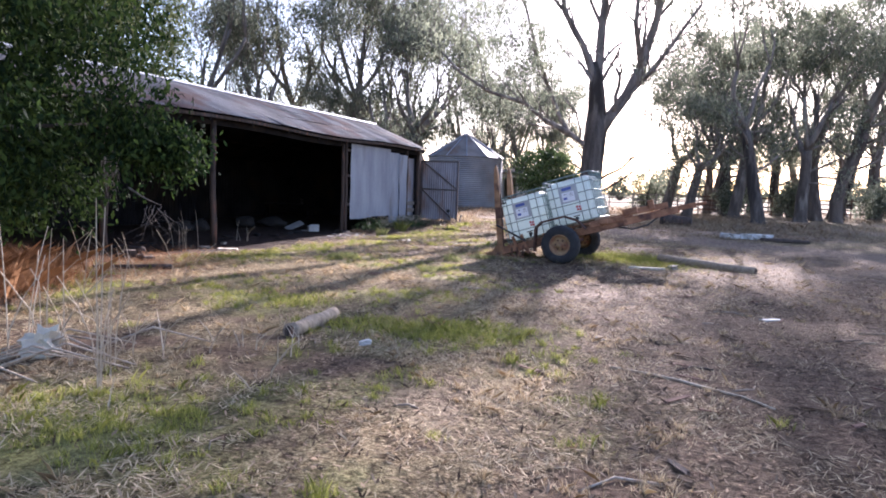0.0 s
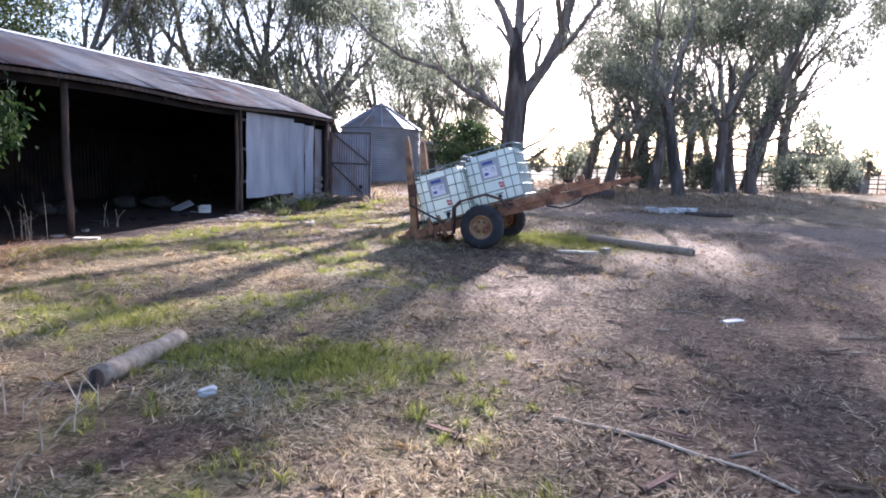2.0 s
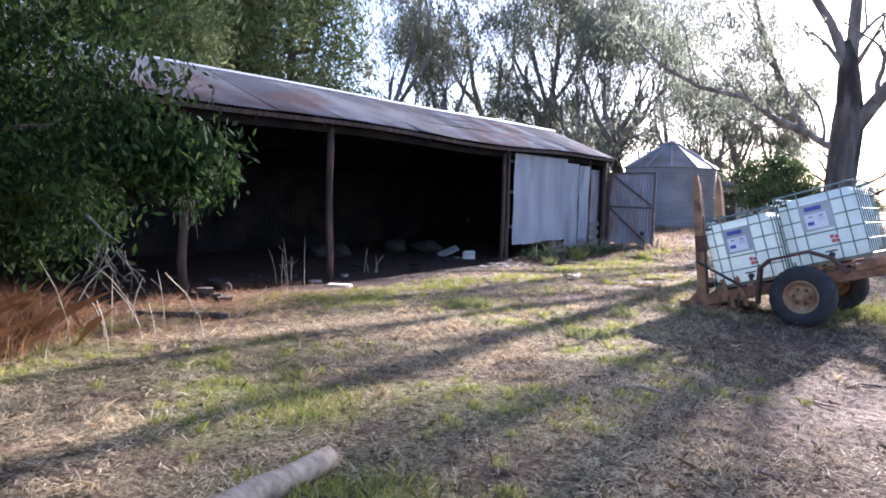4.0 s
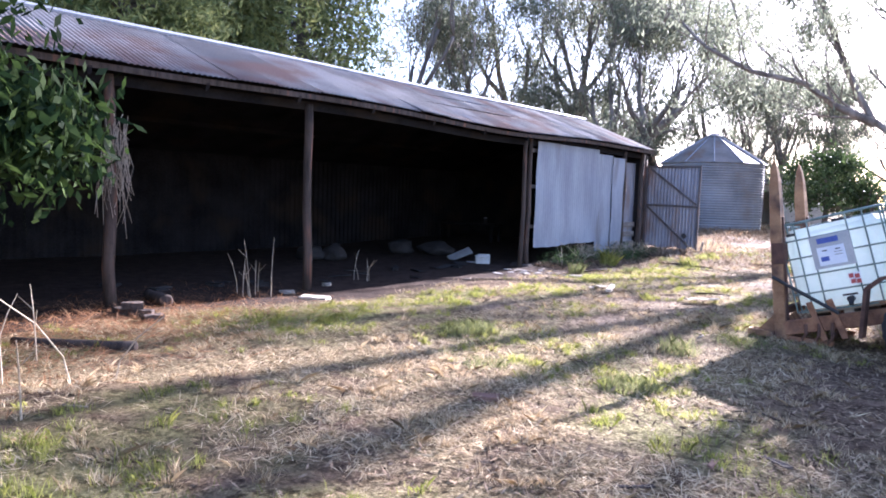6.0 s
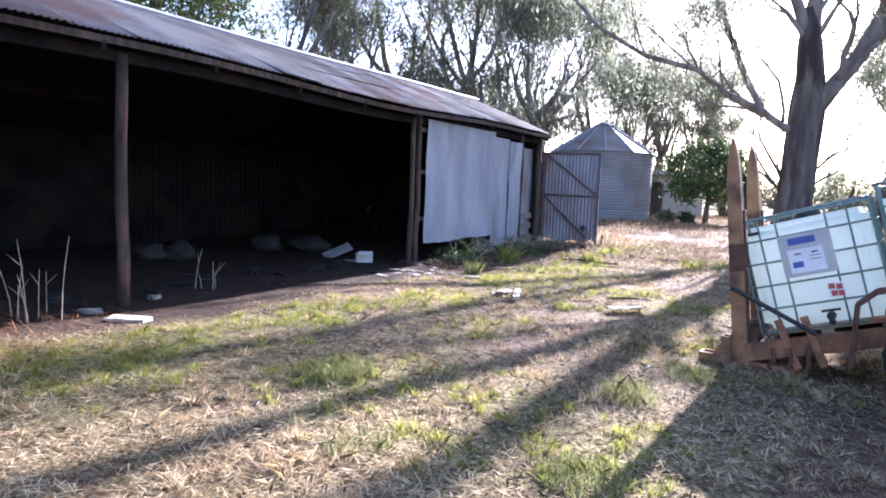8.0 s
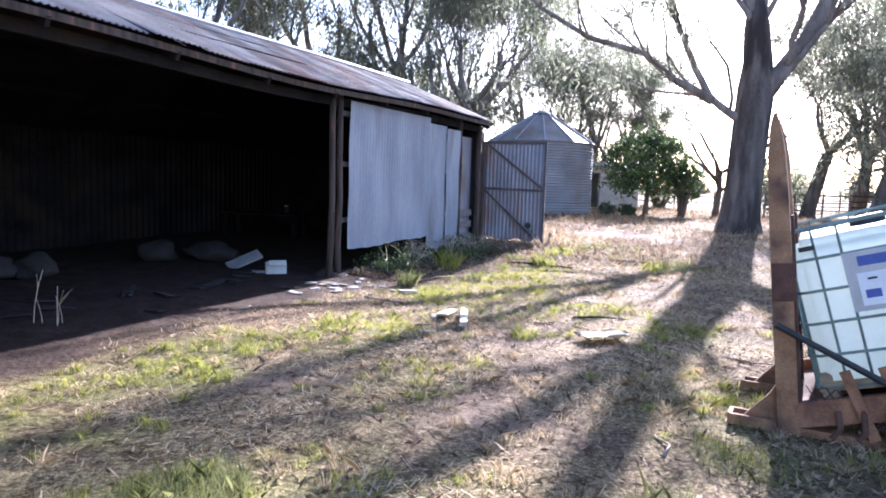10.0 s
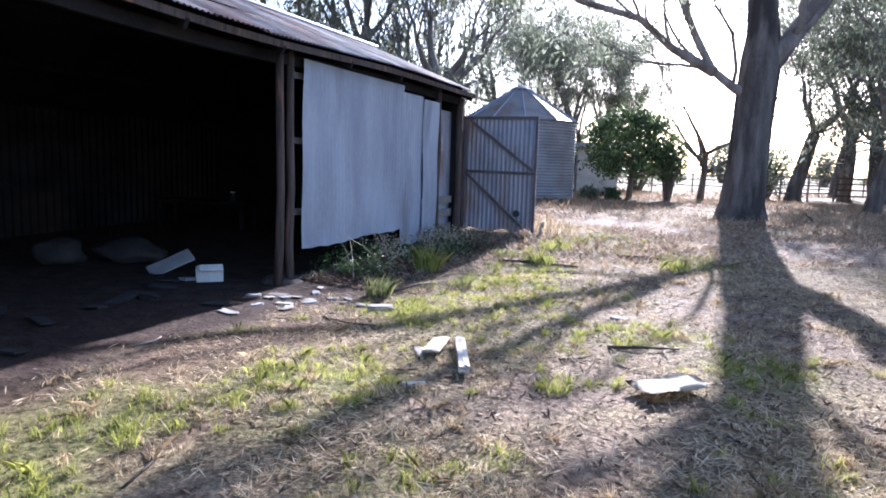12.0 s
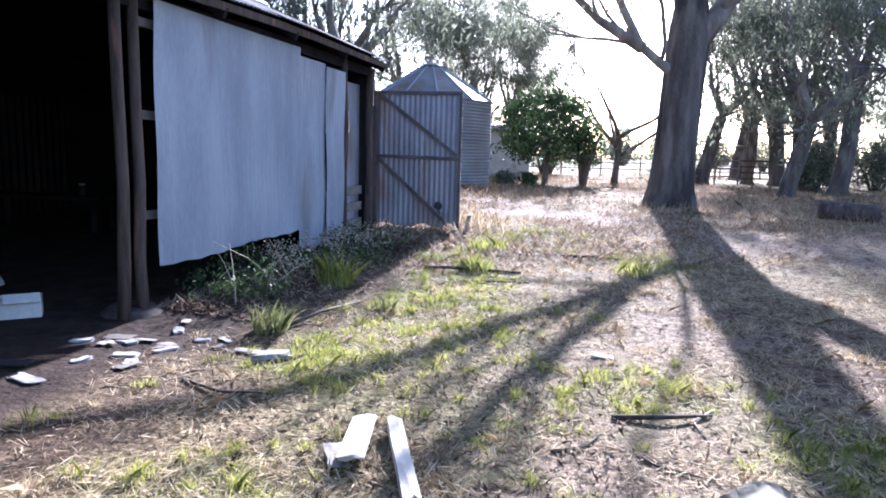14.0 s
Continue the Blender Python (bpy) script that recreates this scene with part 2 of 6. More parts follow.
def mesh_quads(name, quads):
    """One mesh of loose quads or triangles from an array (n, corners, 3)."""
    n, c, _ = quads.shape
    me = bpy.data.meshes.new(name)
    me.vertices.add(n * c)
    me.vertices.foreach_set("co", quads.astype(np.float32).ravel())
    me.loops.add(n * c)
    me.loops.foreach_set("vertex_index", np.arange(n * c, dtype=np.int32))
    me.polygons.add(n)
    me.polygons.foreach_set("loop_start", np.arange(0, n * c, c, dtype=np.int32))
    me.update(calc_edges=True)
    return me


def unit(a):
    return a / np.maximum(np.linalg.norm(a, axis=1, keepdims=True), 1e-9)


def leaf_quads(rs, centres, per, spread, length, width, droop=0.5, flat=1.0):
    """Loose leaves scattered round twig ends: long diamonds that hang by droop."""
    c = np.asarray(centres)
    c = np.repeat(c, per, axis=0)
    n = len(c)
    c = c + rs.normal(0, 1, (n, 3)) * np.array([spread, spread, spread * flat])
    d = rs.normal(0, 1, (n, 3))
    d[:, 2] -= droop * 2.5
    d = unit(d)
    s = unit(np.cross(d, rs.normal(0, 1, (n, 3))))
    ln = length * rs.uniform(0.6, 1.3, (n, 1))
    w = width * rs.uniform(0.6, 1.3, (n, 1))
    return np.stack([c - d * ln / 2, c + s * w / 2, c + d * ln / 2, c - s * w / 2], axis=1)


def corrugated(bm, w, h, pitch=0.076, amp=0.009, steps=6, rows=1, m=None, warp=None):
    """A corrugated iron sheet in the XZ plane, waves across X, from x=0..w, z=0..h, 2 mm skin doubled behind."""
    n = max(2, int(w / pitch * steps))
    m = m or Matrix()
    grid = []
    for j in range(rows + 1):
        row = []
        for i in range(n + 1):
            x, z = w * i / n, h * j / rows
            y = amp * math.sin(2 * math.pi * x / pitch)
            dx, dy, dz = warp(x, z) if warp else (0, 0, 0)
            row.append(bm.verts.new(m @ Vector((x + dx, y + dy, z + dz))))
        grid.append(row)
    for j in range(rows):
        for i in range(n):
            bm.faces.new((grid[j][i], grid[j][i + 1], grid[j + 1][i + 1], grid[j + 1][i]))


def smoothstep(a, b, x):
    t = np.clip((x - a) / (b - a), 0, 1)
    return t * t * (3 - 2 * t)


def vnoise(x, y, s, seed):
    """Smooth value noise in 0..1 for arrays of places, cell size s."""
    x, y = np.asarray(x) / s + 1000, np.asarray(y) / s + 1000
    xi, yi = np.floor(x), np.floor(y)
    fx, fy = x - xi, y - yi
    fx, fy = fx * fx * (3 - 2 * fx), fy * fy * (3 - 2 * fy)

    def h(a, b):
        v = np.sin(a * 127.1 + b * 311.7 + seed * 74.7) * 43758.5453
        return v - np.floor(v)
    return (h(xi, yi) * (1 - fx) + h(xi + 1, yi) * fx) * (1 - fy) + (h(xi, yi + 1) * (1 - fx) + h(xi + 1, yi + 1) * fx) * fy


# ---- plan ----
# the open shed: B is the foot of the middle post, S runs along the front, V into the shed
SH_A = radians(22.3)
SH_U, SH_V = Vector((math.sin(SH_A), math.cos(SH_A), 0)), Vector((-math.cos(SH_A), math.sin(SH_A), 0))
SH_B = Vector((-3.12, 20.68, 0))


def sh(s, v, z):
    return SH_B + SH_U * s + SH_V * v + Vector((0, 0, z))


def shed_sv(x, y):
    dx, dy = x - SH_B.x, y - SH_B.y
    return dx * SH_U.x + dy * SH_U.y, dx * SH_V.x + dy * SH_V.y


def gz(x, y):
    """Height of the ground."""
    x, y = np.asarray(x, float), np.asarray(y, float)
    s, v = shed_sv(x, y)
    rise = 0.36 * smoothstep(19, 33, y)
    lumps = 0.07 * (vnoise(x, y, 1.7, 3) - 0.5) + 0.035 * (vnoise(x, y, 0.55, 5) - 0.5)
    ruts = -0.05 * smoothstep(0.55, 0.8, vnoise(x + y * 0.3, y, 3.1, 8))
    inside = smoothstep(-0.6, 0.2, v) * smoothstep(6.5, 5.5, s) * smoothstep(7, 6, v)
    return rise + (lumps + ruts * 0.6) * (1 - 0.6 * inside) + 0.02


def ground_at(x, y):
    return float(gz(x, y))


def cover(x, y):
    """How green, how bare and how shaded by the roof the ground is, each 0..1."""
    x, y = np.asarray(x, float), np.asarray(y, float)
    s, v = shed_sv(x, y)
    n1, n2, n3 = vnoise(x, y, 1.1, 11), vnoise(x, y, 0.45, 12), vnoise(x, y, 0.17, 13)
    nn = 0.5 * n1 + 0.28 * n2 + 0.22 * n3
    band = np.exp(-((v + 2.3) / 1.1) ** 2) * smoothstep(7.5, 5.0, s)
    g = band * smoothstep(0.4, 0.64, nn) * 0.85
    for px, py, rx, ry, k in ((-2.2, 3.8, 0.7, 0.9, 1.2), (0.15, 6.8, 0.7, 0.45, 1.4), (-1.0, 7.1, 0.6, 0.35, 0.9), (-2.6, 8.3, 0.55, 0.4, 1.0), (4.5, 15.6, 1.0, 1.2, 1.3),
                              (0.8, 18.6, 0.5, 0.4, 1.1), (1.4, 17.6, 0.45, 0.5, 1.0), (1.5, 25.5, 1.0, 0.9, 0.9), (2.7, 23.3, 0.6, 0.5, 1.1), (-0.1, 11.9, 0.3, 0.25, 1.2), (-2.0, 13.2, 0.35, 0.3, 1.0),
                              (-1.2, 19.4, 0.8, 0.5, 1.0), (1.2, 15.2, 0.7, 0.5, 0.9), (-4.2, 12.6, 1.0, 0.8, 0.9)):
        g = np.maximum(g, k * np.exp(-((x - px) / rx) ** 2 - ((y - py) / ry) ** 2) * (0.5 + nn))
    g = np.maximum(g, 0.5 * smoothstep(0.46, 0.7, nn) * smoothstep(2.6, 0.2, x))
    g = g * (1 - smoothstep(-1.75, -1.15, v + 0.8 * (n2 - 0.5)) * smoothstep(-1.2, 0.2, s))
    road = np.zeros_like(x)
    for ax, ay, bx, by, wd in ((1.0, 31.5, 4.5, 26.5, 1.1), (4.5, 26.5, 8.0, 22.3, 1.3), (8.0, 22.3, 12.5, 17.0, 1.6), (12.5, 17.0, 24.0, 12.0, 2.2), (4.5, 26.5, 14.0, 24.0, 1.0)):
        t = np.clip(((x - ax) * (bx - ax) + (y - ay) * (by - ay)) / ((bx - ax) ** 2 + (by - ay) ** 2), 0, 1)
        d = np.hypot(x - ax - t * (bx - ax), y - ay - t * (by - ay))
        road = np.maximum(road, smoothstep(wd * 1.4, wd * 0.6, d + 0.9 * (nn - 0.5)))
    # straw thinned along the wall foot and in patches, so darker litter shows
    sparse = smoothstep(-2.3, -1.3, v + 0.6 * (n2 - 0.5)) * smoothstep(-7, -3, s) * smoothstep(7, 5, s)
    for px, py, rx, ry in ((-1.35, 5.45, 1.0, 0.55), (-3.3, 6.0, 0.8, 0.8), (2.6, 5.2, 0.9, 0.5), (3.4, 7.6, 1.2, 0.5), (1.0, 3.1, 0.5, 0.3), (-2.9, 9.6, 1.3, 0.6)):
        sparse = np.maximum(sparse, np.exp(-((x - px) / rx) ** 2 - ((y - py) / ry) ** 2) * (0.5 + nn))
    sparse = np.clip(sparse, 0, 1)
    bare = np.maximum(road, 0.8 * smoothstep(0.6, 0.78, vnoise(x, y, 1.9, 21) * 0.7 + n2 * 0.3))
    for px, py, rx, ry in ((-0.95, 16.5, 0.55, 0.3), (-0.15, 16.0, 0.45, 0.35), (-0.6, 14.6, 0.6, 0.4), (0.4, 19.6, 0.7, 0.35), (2.2, 9.8, 0.9, 0.5), (-2.2, 15.2, 0.6, 0.35)):
        bare = np.maximum(bare, 0.95 * np.exp(-((x - px) / rx) ** 2 - ((y - py) / ry) ** 2))
    # mask of the shade-darkened floor, running a little past the eave
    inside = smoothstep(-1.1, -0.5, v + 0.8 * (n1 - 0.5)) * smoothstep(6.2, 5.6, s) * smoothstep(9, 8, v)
    g = np.clip(g * (1 - inside) * (1 - road * 0.9), 0, 1)
    return g, np.clip(bare * (1 - g), 0, 1), inside, sparse


# ---- ground ----
def ground_material():
    m = bpy.data.materials.new("yard_ground")
    m.use_nodes = True
    nt = m.node_tree
    n, l = nt.nodes, nt.links
    b = n["Principled BSDF"]
    geo = n.new("ShaderNodeNewGeometry")
    at = n.new("ShaderNodeAttribute")
    at.attribute_name = "cover"
    sep = n.new("ShaderNodeSeparateColor")
    l.new(at.outputs["Color"], sep.inputs[0])

    def noise_tex(scale, detail, stretch=(1, 1, 1), rough=0.6):
        mp = n.new("ShaderNodeMapping")
        mp.inputs["Scale"].default_value = stretch
        l.new(geo.outputs["Position"], mp.inputs[0])
        t = n.new("ShaderNodeTexNoise")
        t.inputs["Scale"].default_value, t.inputs["Detail"].default_value, t.inputs["Roughness"].default_value = scale, detail, rough
        l.new(mp.outputs[0], t.inputs["Vector"])
        return t.outputs[0]

    def ramp(src, stops):
        r = n.new("ShaderNodeValToRGB")
        e = r.color_ramp.elements
        e[0].position, e[0].color = stops[0][0], (*stops[0][1], 1)
        e[1].position, e[1].color = stops[-1][0], (*stops[-1][1], 1)
        for p, c in stops[1:-1]:
            q = e.new(p)
            q.color = (*c, 1)
        l.new(src, r.inputs[0])
        return r.outputs[0]

    def mixc(fac, a, c):
        mx = n.new("ShaderNodeMix")
        mx.data_type = "RGBA"
        l.new(fac, mx.inputs[0])
        l.new(a, mx.inputs[6])
        l.new(c, mx.inputs[7])
        return mx.outputs[2]

    big, mid, fine = noise_tex(1.15, 8, rough=0.68), noise_tex(4, 8, rough=0.7), noise_tex(34, 6, rough=0.75)
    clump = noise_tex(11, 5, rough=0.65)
    litter = ramp(fine, [(0.32, (0.035, 0.022, 0.015)), (0.5, (0.125, 0.083, 0.055)), (0.66, (0.44, 0.33, 0.22))])
    earth = ramp(mid, [(0.3, (0.085, 0.053, 0.036)), (0.7, (0.24, 0.162, 0.112))])
    base = mixc(ramp(mid, [(0.42, (0, 0, 0)), (0.6, (1, 1, 1))]), litter, earth)
    straw = ramp(fine, [(0.35, (0.06, 0.042, 0.022)), (0.5, (0.25, 0.19, 0.105)), (0.66, (0.6, 0.49, 0.3))])
    thin = n.new("ShaderNodeMath")
    thin.operation = "MULTIPLY_ADD"
    thin.inputs[1].default_value = -0.3
    l.new(at.outputs["Alpha"], thin.inputs[0])
    l.new(big, thin.inputs[2])
    base = mixc(ramp(thin.outputs[0], [(0.38, (0, 0, 0)), (0.5, (1, 1, 1))]), base, straw)
    dirt = ramp(mid, [(0.28, (0.19, 0.128, 0.095)), (0.72, (0.41, 0.32, 0.24))])
    base = mixc(sep.outputs[1], base, dirt)
    green = ramp(fine, [(0.3, (0.11, 0.115, 0.04)), (0.7, (0.36, 0.36, 0.13))])
    base = mixc(sep.outputs[0], base, green)
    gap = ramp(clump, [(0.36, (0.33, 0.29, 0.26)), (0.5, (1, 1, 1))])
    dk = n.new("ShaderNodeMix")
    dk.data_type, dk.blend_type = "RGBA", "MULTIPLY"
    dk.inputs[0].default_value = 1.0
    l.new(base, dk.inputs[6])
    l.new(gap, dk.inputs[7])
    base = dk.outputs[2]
    # brown floor dirt, darkened so the roof's shade is in its colour
    shaded_floor_dirt = ramp(mid, [(0.3, (0.032, 0.021, 0.017)), (0.7, (0.09, 0.062, 0.05))])
    base = mixc(sep.outputs[2], base, shaded_floor_dirt)
    l.new(base, b.inputs["Base Color"])
    b.inputs["Roughness"].default_value = 0.9
    b.inputs["Specular IOR Level"].default_value = 0.12
    bp = n.new("ShaderNodeBump")
    bp.inputs["Strength"].default_value, bp.inputs["Distance"].default_value = 0.7, 0.03
    l.new(fine, bp.inputs["Height"])
    bp2 = n.new("ShaderNodeBump")
    bp2.inputs["Strength"].default_value, bp2.inputs["Distance"].default_value = 0.5, 0.08
    l.new(mid, bp2.inputs["Height"])
    bp3 = n.new("ShaderNodeBump")
    bp3.inputs["Strength"].default_value, bp3.inputs["Distance"].default_value = 0.9, 0.1
    l.new(clump, bp3.inputs["Height"])
    l.new(bp2.outputs[0], bp3.inputs["Normal"])
    l.new(bp3.outputs[0], bp.inputs["Normal"])
    l.new(bp.outputs[0], b.inputs["Normal"])
    return m


def axis(lo, hi, step, far):
    a = list(np.arange(lo, hi + 1e-6, step))
    d, p, q = step, lo, hi
    while q < far:
        d *= 1.25
        p, q = p - d, q + d
        a = [p] + a + [q]
    return np.array(a)


gx, gy = axis(-10, 12, 0.16, 2500), axis(-3, 32, 0.16, 2500)
X, Y = np.meshgrid(gx, gy)
Z = gz(X, Y)
nx, ny = len(gx), len(gy)
idx = np.arange(nx * ny).reshape(ny, nx)
faces = np.stack([idx[:-1, :-1], idx[:-1, 1:], idx[1:, 1:], idx[1:, :-1]], axis=-1).reshape(-1, 4)
me = bpy.data.meshes.new("ground")
me.from_pydata(np.stack([X, Y, Z], -1).reshape(-1, 3).tolist(), [], faces.tolist())
G, BA, INS, SPARSE = cover(X, Y)
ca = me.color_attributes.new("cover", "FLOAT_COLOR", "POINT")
ca.data.foreach_set("color", np.stack([G, BA, INS, SPARSE + (1 - SPARSE) * smoothstep(0.2, 2.6, X + 0.25 * (vnoise(X, Y, 1.3, 51) - 0.5) * 6 - 0.08 * np.maximum(0, Y - 9)) * smoothstep(22, 15, Y)], -1).astype(np.float32).ravel())
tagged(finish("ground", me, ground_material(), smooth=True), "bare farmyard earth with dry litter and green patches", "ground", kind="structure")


# ---- shed ----
ROOF_E, ROOF_R = (-0.32, 2.99), (1.95, 3.92)
S0, S1 = -15.2, 5.55
shed = thing("shed", Matrix.Translation(sh(-4, 0, 0)), "old open-fronted farm shed with a rusty corrugated iron roof", "shed")
shed_inv = shed.matrix_world.inverted()


def in_shed(bm):
    bm.transform(shed_inv)
    return bm


def sag(s):
    return -0.07 * math.exp(-((s + 0.6) / 2.6) ** 2) + 0.02 * math.sin(s * 0.9)


def roof_sheet(s, w, v0, z0, v1, z1, rng):
    bm = bmesh.new()
    n, pitch = int(w / 0.076 * 6), 0.076
    lift, end = rng.uniform(0.0, 0.012), rng.uniform(-0.04, 0.05)
    rows = []
    for j in range(4):
        f = j / 3
        row = []
        for i in range(n + 1):
            a = s + w * i / n
            h = 0.010 * math.sin(2 * math.pi * a / pitch)
            v = v0 + (v1 - v0) * f - (end if j == 0 else 0)
            row.append(bm.verts.new(sh(a, v, z0 + (z1 - z0) * f + h + lift + sag(a) * (1 - 0.75 * f))))
        rows.append(row)
    for j in range(3):
        for i in range(n):
            bm.faces.new((rows[j][i], rows[j][i + 1], rows[j + 1][i + 1], rows[j + 1][i]))
    return in_shed(bm)


rng = random.Random(4)
roof = part("roof", in_shed(single(lambda bm: [plank(bm, sh(S0, v, z - 0.075), sh(S1 - 0.02, v, z - 0.075), 0.06, 0.08) for v, z in ((0.7, 3.40), (1.4, 3.69), (3.2, 3.40), (4.6, 2.90))])), M_SHADEDARK, shed, "dark roof battens")
s = S0
while s < S1 - 0.3:
    w = min(0.74, S1 - s)
    part("roof_sheet", roof_sheet(s, w, ROOF_E[0], ROOF_E[1], ROOF_R[0] + 0.05, ROOF_R[1], rng), M_ROOF, roof, smooth=True)
    s += 0.72
bm = bmesh.new()
for j, (v0, z0, v1, z1) in enumerate(((1.95, 3.92, 6.3, 2.3),)):
    vs = [bm.verts.new(sh(a, v, z)) for a, v, z in ((S0, v0, z0), (S1, v0, z0), (S1, v1, z1), (S0, v1, z1), (S0, v0, z0 - .02), (S1, v0, z0 - .02), (S1, v1, z1 - .02), (S0, v1, z1 - .02))]
    for f in ((0, 1, 2, 3), (7, 6, 5, 4), (0, 4, 5, 1), (1, 5, 6, 2), (2, 6, 7, 3), (3, 7, 4, 0)):
        bm.faces.new([vs[k] for k in f])
part("back_slope", in_shed(bm), M_ROOF, roof)
# added dark sheets under both slopes, to make the roof's underside black
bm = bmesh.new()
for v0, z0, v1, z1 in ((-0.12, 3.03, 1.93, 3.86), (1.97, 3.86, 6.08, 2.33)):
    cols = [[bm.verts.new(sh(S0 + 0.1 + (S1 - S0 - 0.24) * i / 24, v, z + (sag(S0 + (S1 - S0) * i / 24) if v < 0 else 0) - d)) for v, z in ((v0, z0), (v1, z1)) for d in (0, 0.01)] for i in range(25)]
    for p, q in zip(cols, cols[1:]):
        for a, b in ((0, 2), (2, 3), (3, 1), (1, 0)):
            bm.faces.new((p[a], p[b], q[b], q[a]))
part("shade_sheet", in_shed(bm), M_SHADEDARK, roof, "added dark sheet that puts shade under the roof iron")
bm = bmesh.new()
tube(bm, [sh(S0 + (S1 - S0) * i / 30, 1.97, 3.935 + 0.25 * sag(S0 + (S1 - S0) * i / 30)) for i in range(31)], [0.05] * 31, 8)
part("ridge_cap", in_shed(bm), M_GALV, roof)
run = [S0 + (S1 - S0) * i / 24 for i in range(25)]
part("fascia", in_shed(single(strip, [sh(a, -0.25, 2.925 + sag(a)) for a in run], 0.03, 0.075)), M_POST, shed, "weathered timber fascia board")
part("beam", in_shed(single(strip, [sh(a, 0.03, 2.82 + sag(a)) for a in run], 0.07, 0.13)), M_SHADEDARK, shed, "sagging dark eave beam")
for a in (-14.4, -11.6, -8.8, -5.85, -0.16, 0.06, 4.42, 5.45):
    bm = bmesh.new()
    r = 0.05 if a in (-0.16, 0.06) else 0.07
    base = sh(a, 0, 0)
    pts = [sh(a + rng.uniform(-0.02, 0.02), rng.uniform(-0.02, 0.02), z) for z in (-0.1, 0.5, 1.2, 1.9, 2.5, 2.86)]
    tube(bm, pts, [r * k for k in (1.1, 1.05, 1, 0.97, 0.95, 0.93)], 10, 0.05, rng)
    part("post", in_shed(bm), M_POST, shed, smooth=True)
# rafters, like battens and beam, take the colour with shade in it
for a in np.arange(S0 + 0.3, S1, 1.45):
    part("rafter", in_shed(single(plank, sh(a, -0.25, 2.86 + sag(a)), sh(a, 1.95, 3.82), 0.05, 0.1)), M_SHADEDARK, shed)
# walls that close it: back, both ends, with shade put into their colour
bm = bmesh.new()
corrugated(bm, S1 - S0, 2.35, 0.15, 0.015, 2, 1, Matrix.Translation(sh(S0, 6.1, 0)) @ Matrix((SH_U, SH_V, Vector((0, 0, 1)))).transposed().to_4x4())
part("back_wall", in_shed(bm), M_SHADEDARK, shed, "corrugated iron back wall, shade put into its colour")
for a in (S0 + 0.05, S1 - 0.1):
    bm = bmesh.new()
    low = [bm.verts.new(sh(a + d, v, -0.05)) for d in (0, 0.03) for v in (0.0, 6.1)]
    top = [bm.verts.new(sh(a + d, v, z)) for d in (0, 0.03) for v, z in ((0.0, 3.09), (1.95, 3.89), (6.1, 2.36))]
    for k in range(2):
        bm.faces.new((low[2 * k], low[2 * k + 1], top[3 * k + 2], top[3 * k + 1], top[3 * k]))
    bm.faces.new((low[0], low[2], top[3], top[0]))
    part("end_wall", in_shed(bm), M_SHADEDARK, shed)
# hung sheets that close the last bay
front = part("front_wall", in_shed(single(lambda bm: [plank(bm, sh(0.1, 0.06, z), sh(4.4, 0.06, z), 0.04, 0.08) for z in (0.9, 1.8, 2.6)])), M_BEAM, shed, "timber rails behind hung iron")


def hung(s0, w, z0a, z0b, top, out, seed, curl=0.0):
    bm = bmesh.new()
    ph = seed * 1.7
    frame_m = Matrix.Translation(sh(s0, -0.05 - out, 0)) @ Matrix((SH_U, SH_V, Vector((0, 0, 1)))).transposed().to_4x4()

    def warp(x, z):
        f = z / top
        bottom = z0a + (z0b - z0a) * x / w + 0.012 * math.sin(x * 4 + ph) + 0.006 * math.sin(x * 17 + ph)
        y = 0.012 * math.sin(x * 3.1 + ph) * (1 - f) + 0.008 * math.sin(z * 4 + x * 2) - curl * (1 - f) ** 2 * (1 - x / w)
        lean = -0.03 * (1 - f) * math.exp(-x / 0.5) * (1 if curl else 0)
        return (lean, y, bottom * (1 - f))
    corrugated(bm, w, top, 0.089, 0.0035, 4, 12, frame_m, warp)
    return in_shed(bm)


part("wall_sheet", hung(0.24, 2.70, 0.42, 0.50, 2.80, 0.012, 1, 0.02), M_GALV, front, "wide blue-grey galvanised sheet with a curled corner", smooth=True)
part("wall_sheet", hung(2.92, 0.76, 0.24, 0.22, 2.70, 0.0, 2), M_GALV, front, smooth=True)
part("wall_sheet", hung(3.66, 0.64, 0.18, 0.25, 2.66, 0.02, 3, 0.03), M_GALV, front, smooth=True)
bm = bmesh.new()
corrugated(bm, 1.15, 2.5, 0.076, 0.009, 4, 1, Matrix.Translation(sh(4.32, 0.2, 0.1)) @ Matrix((SH_U, SH_V, Vector((0, 0, 1)))).transposed().to_4x4())
part("recess_wall", in_shed(bm), M_GATE, shed, "recessed corrugated iron wall", smooth=True)
for z in (0.35, 0.62, 0.88):
    part("board", in_shed(single(plank, sh(4.45, 0.15, z), sh(5.4, 0.13, z + 0.02), 0.03, 0.14)), M_BEAM, shed)

# ---- gate beside the shed ----
GH, GF = Vector((-0.93, 26.48, 0)), Vector((0.50, 26.02, 0))
gdir = (GF - GH).normalized()
gnor = Vector((gdir.y, -gdir.x, 0))
gate_m = Matrix.Translation(GH) @ Matrix((gdir, -gnor, Vector((0, 0, 1)))).transposed().to_4x4()
gate = thing("gate", gate_m, "grey corrugated iron gate with timber braces, standing ajar", "gate")
GW, GB, GT = (GF - GH).length, 0.24, 2.58


def gate_warp(x, z):
    bite = 0.12 * math.exp(-((x - 1.3) / 0.1) ** 2) + 0.05 * math.sin(x * 9)
    return (0, 0.01 * math.sin(z * 3), max(0.0, bite) * max(0.0, 1 - z / 0.4))


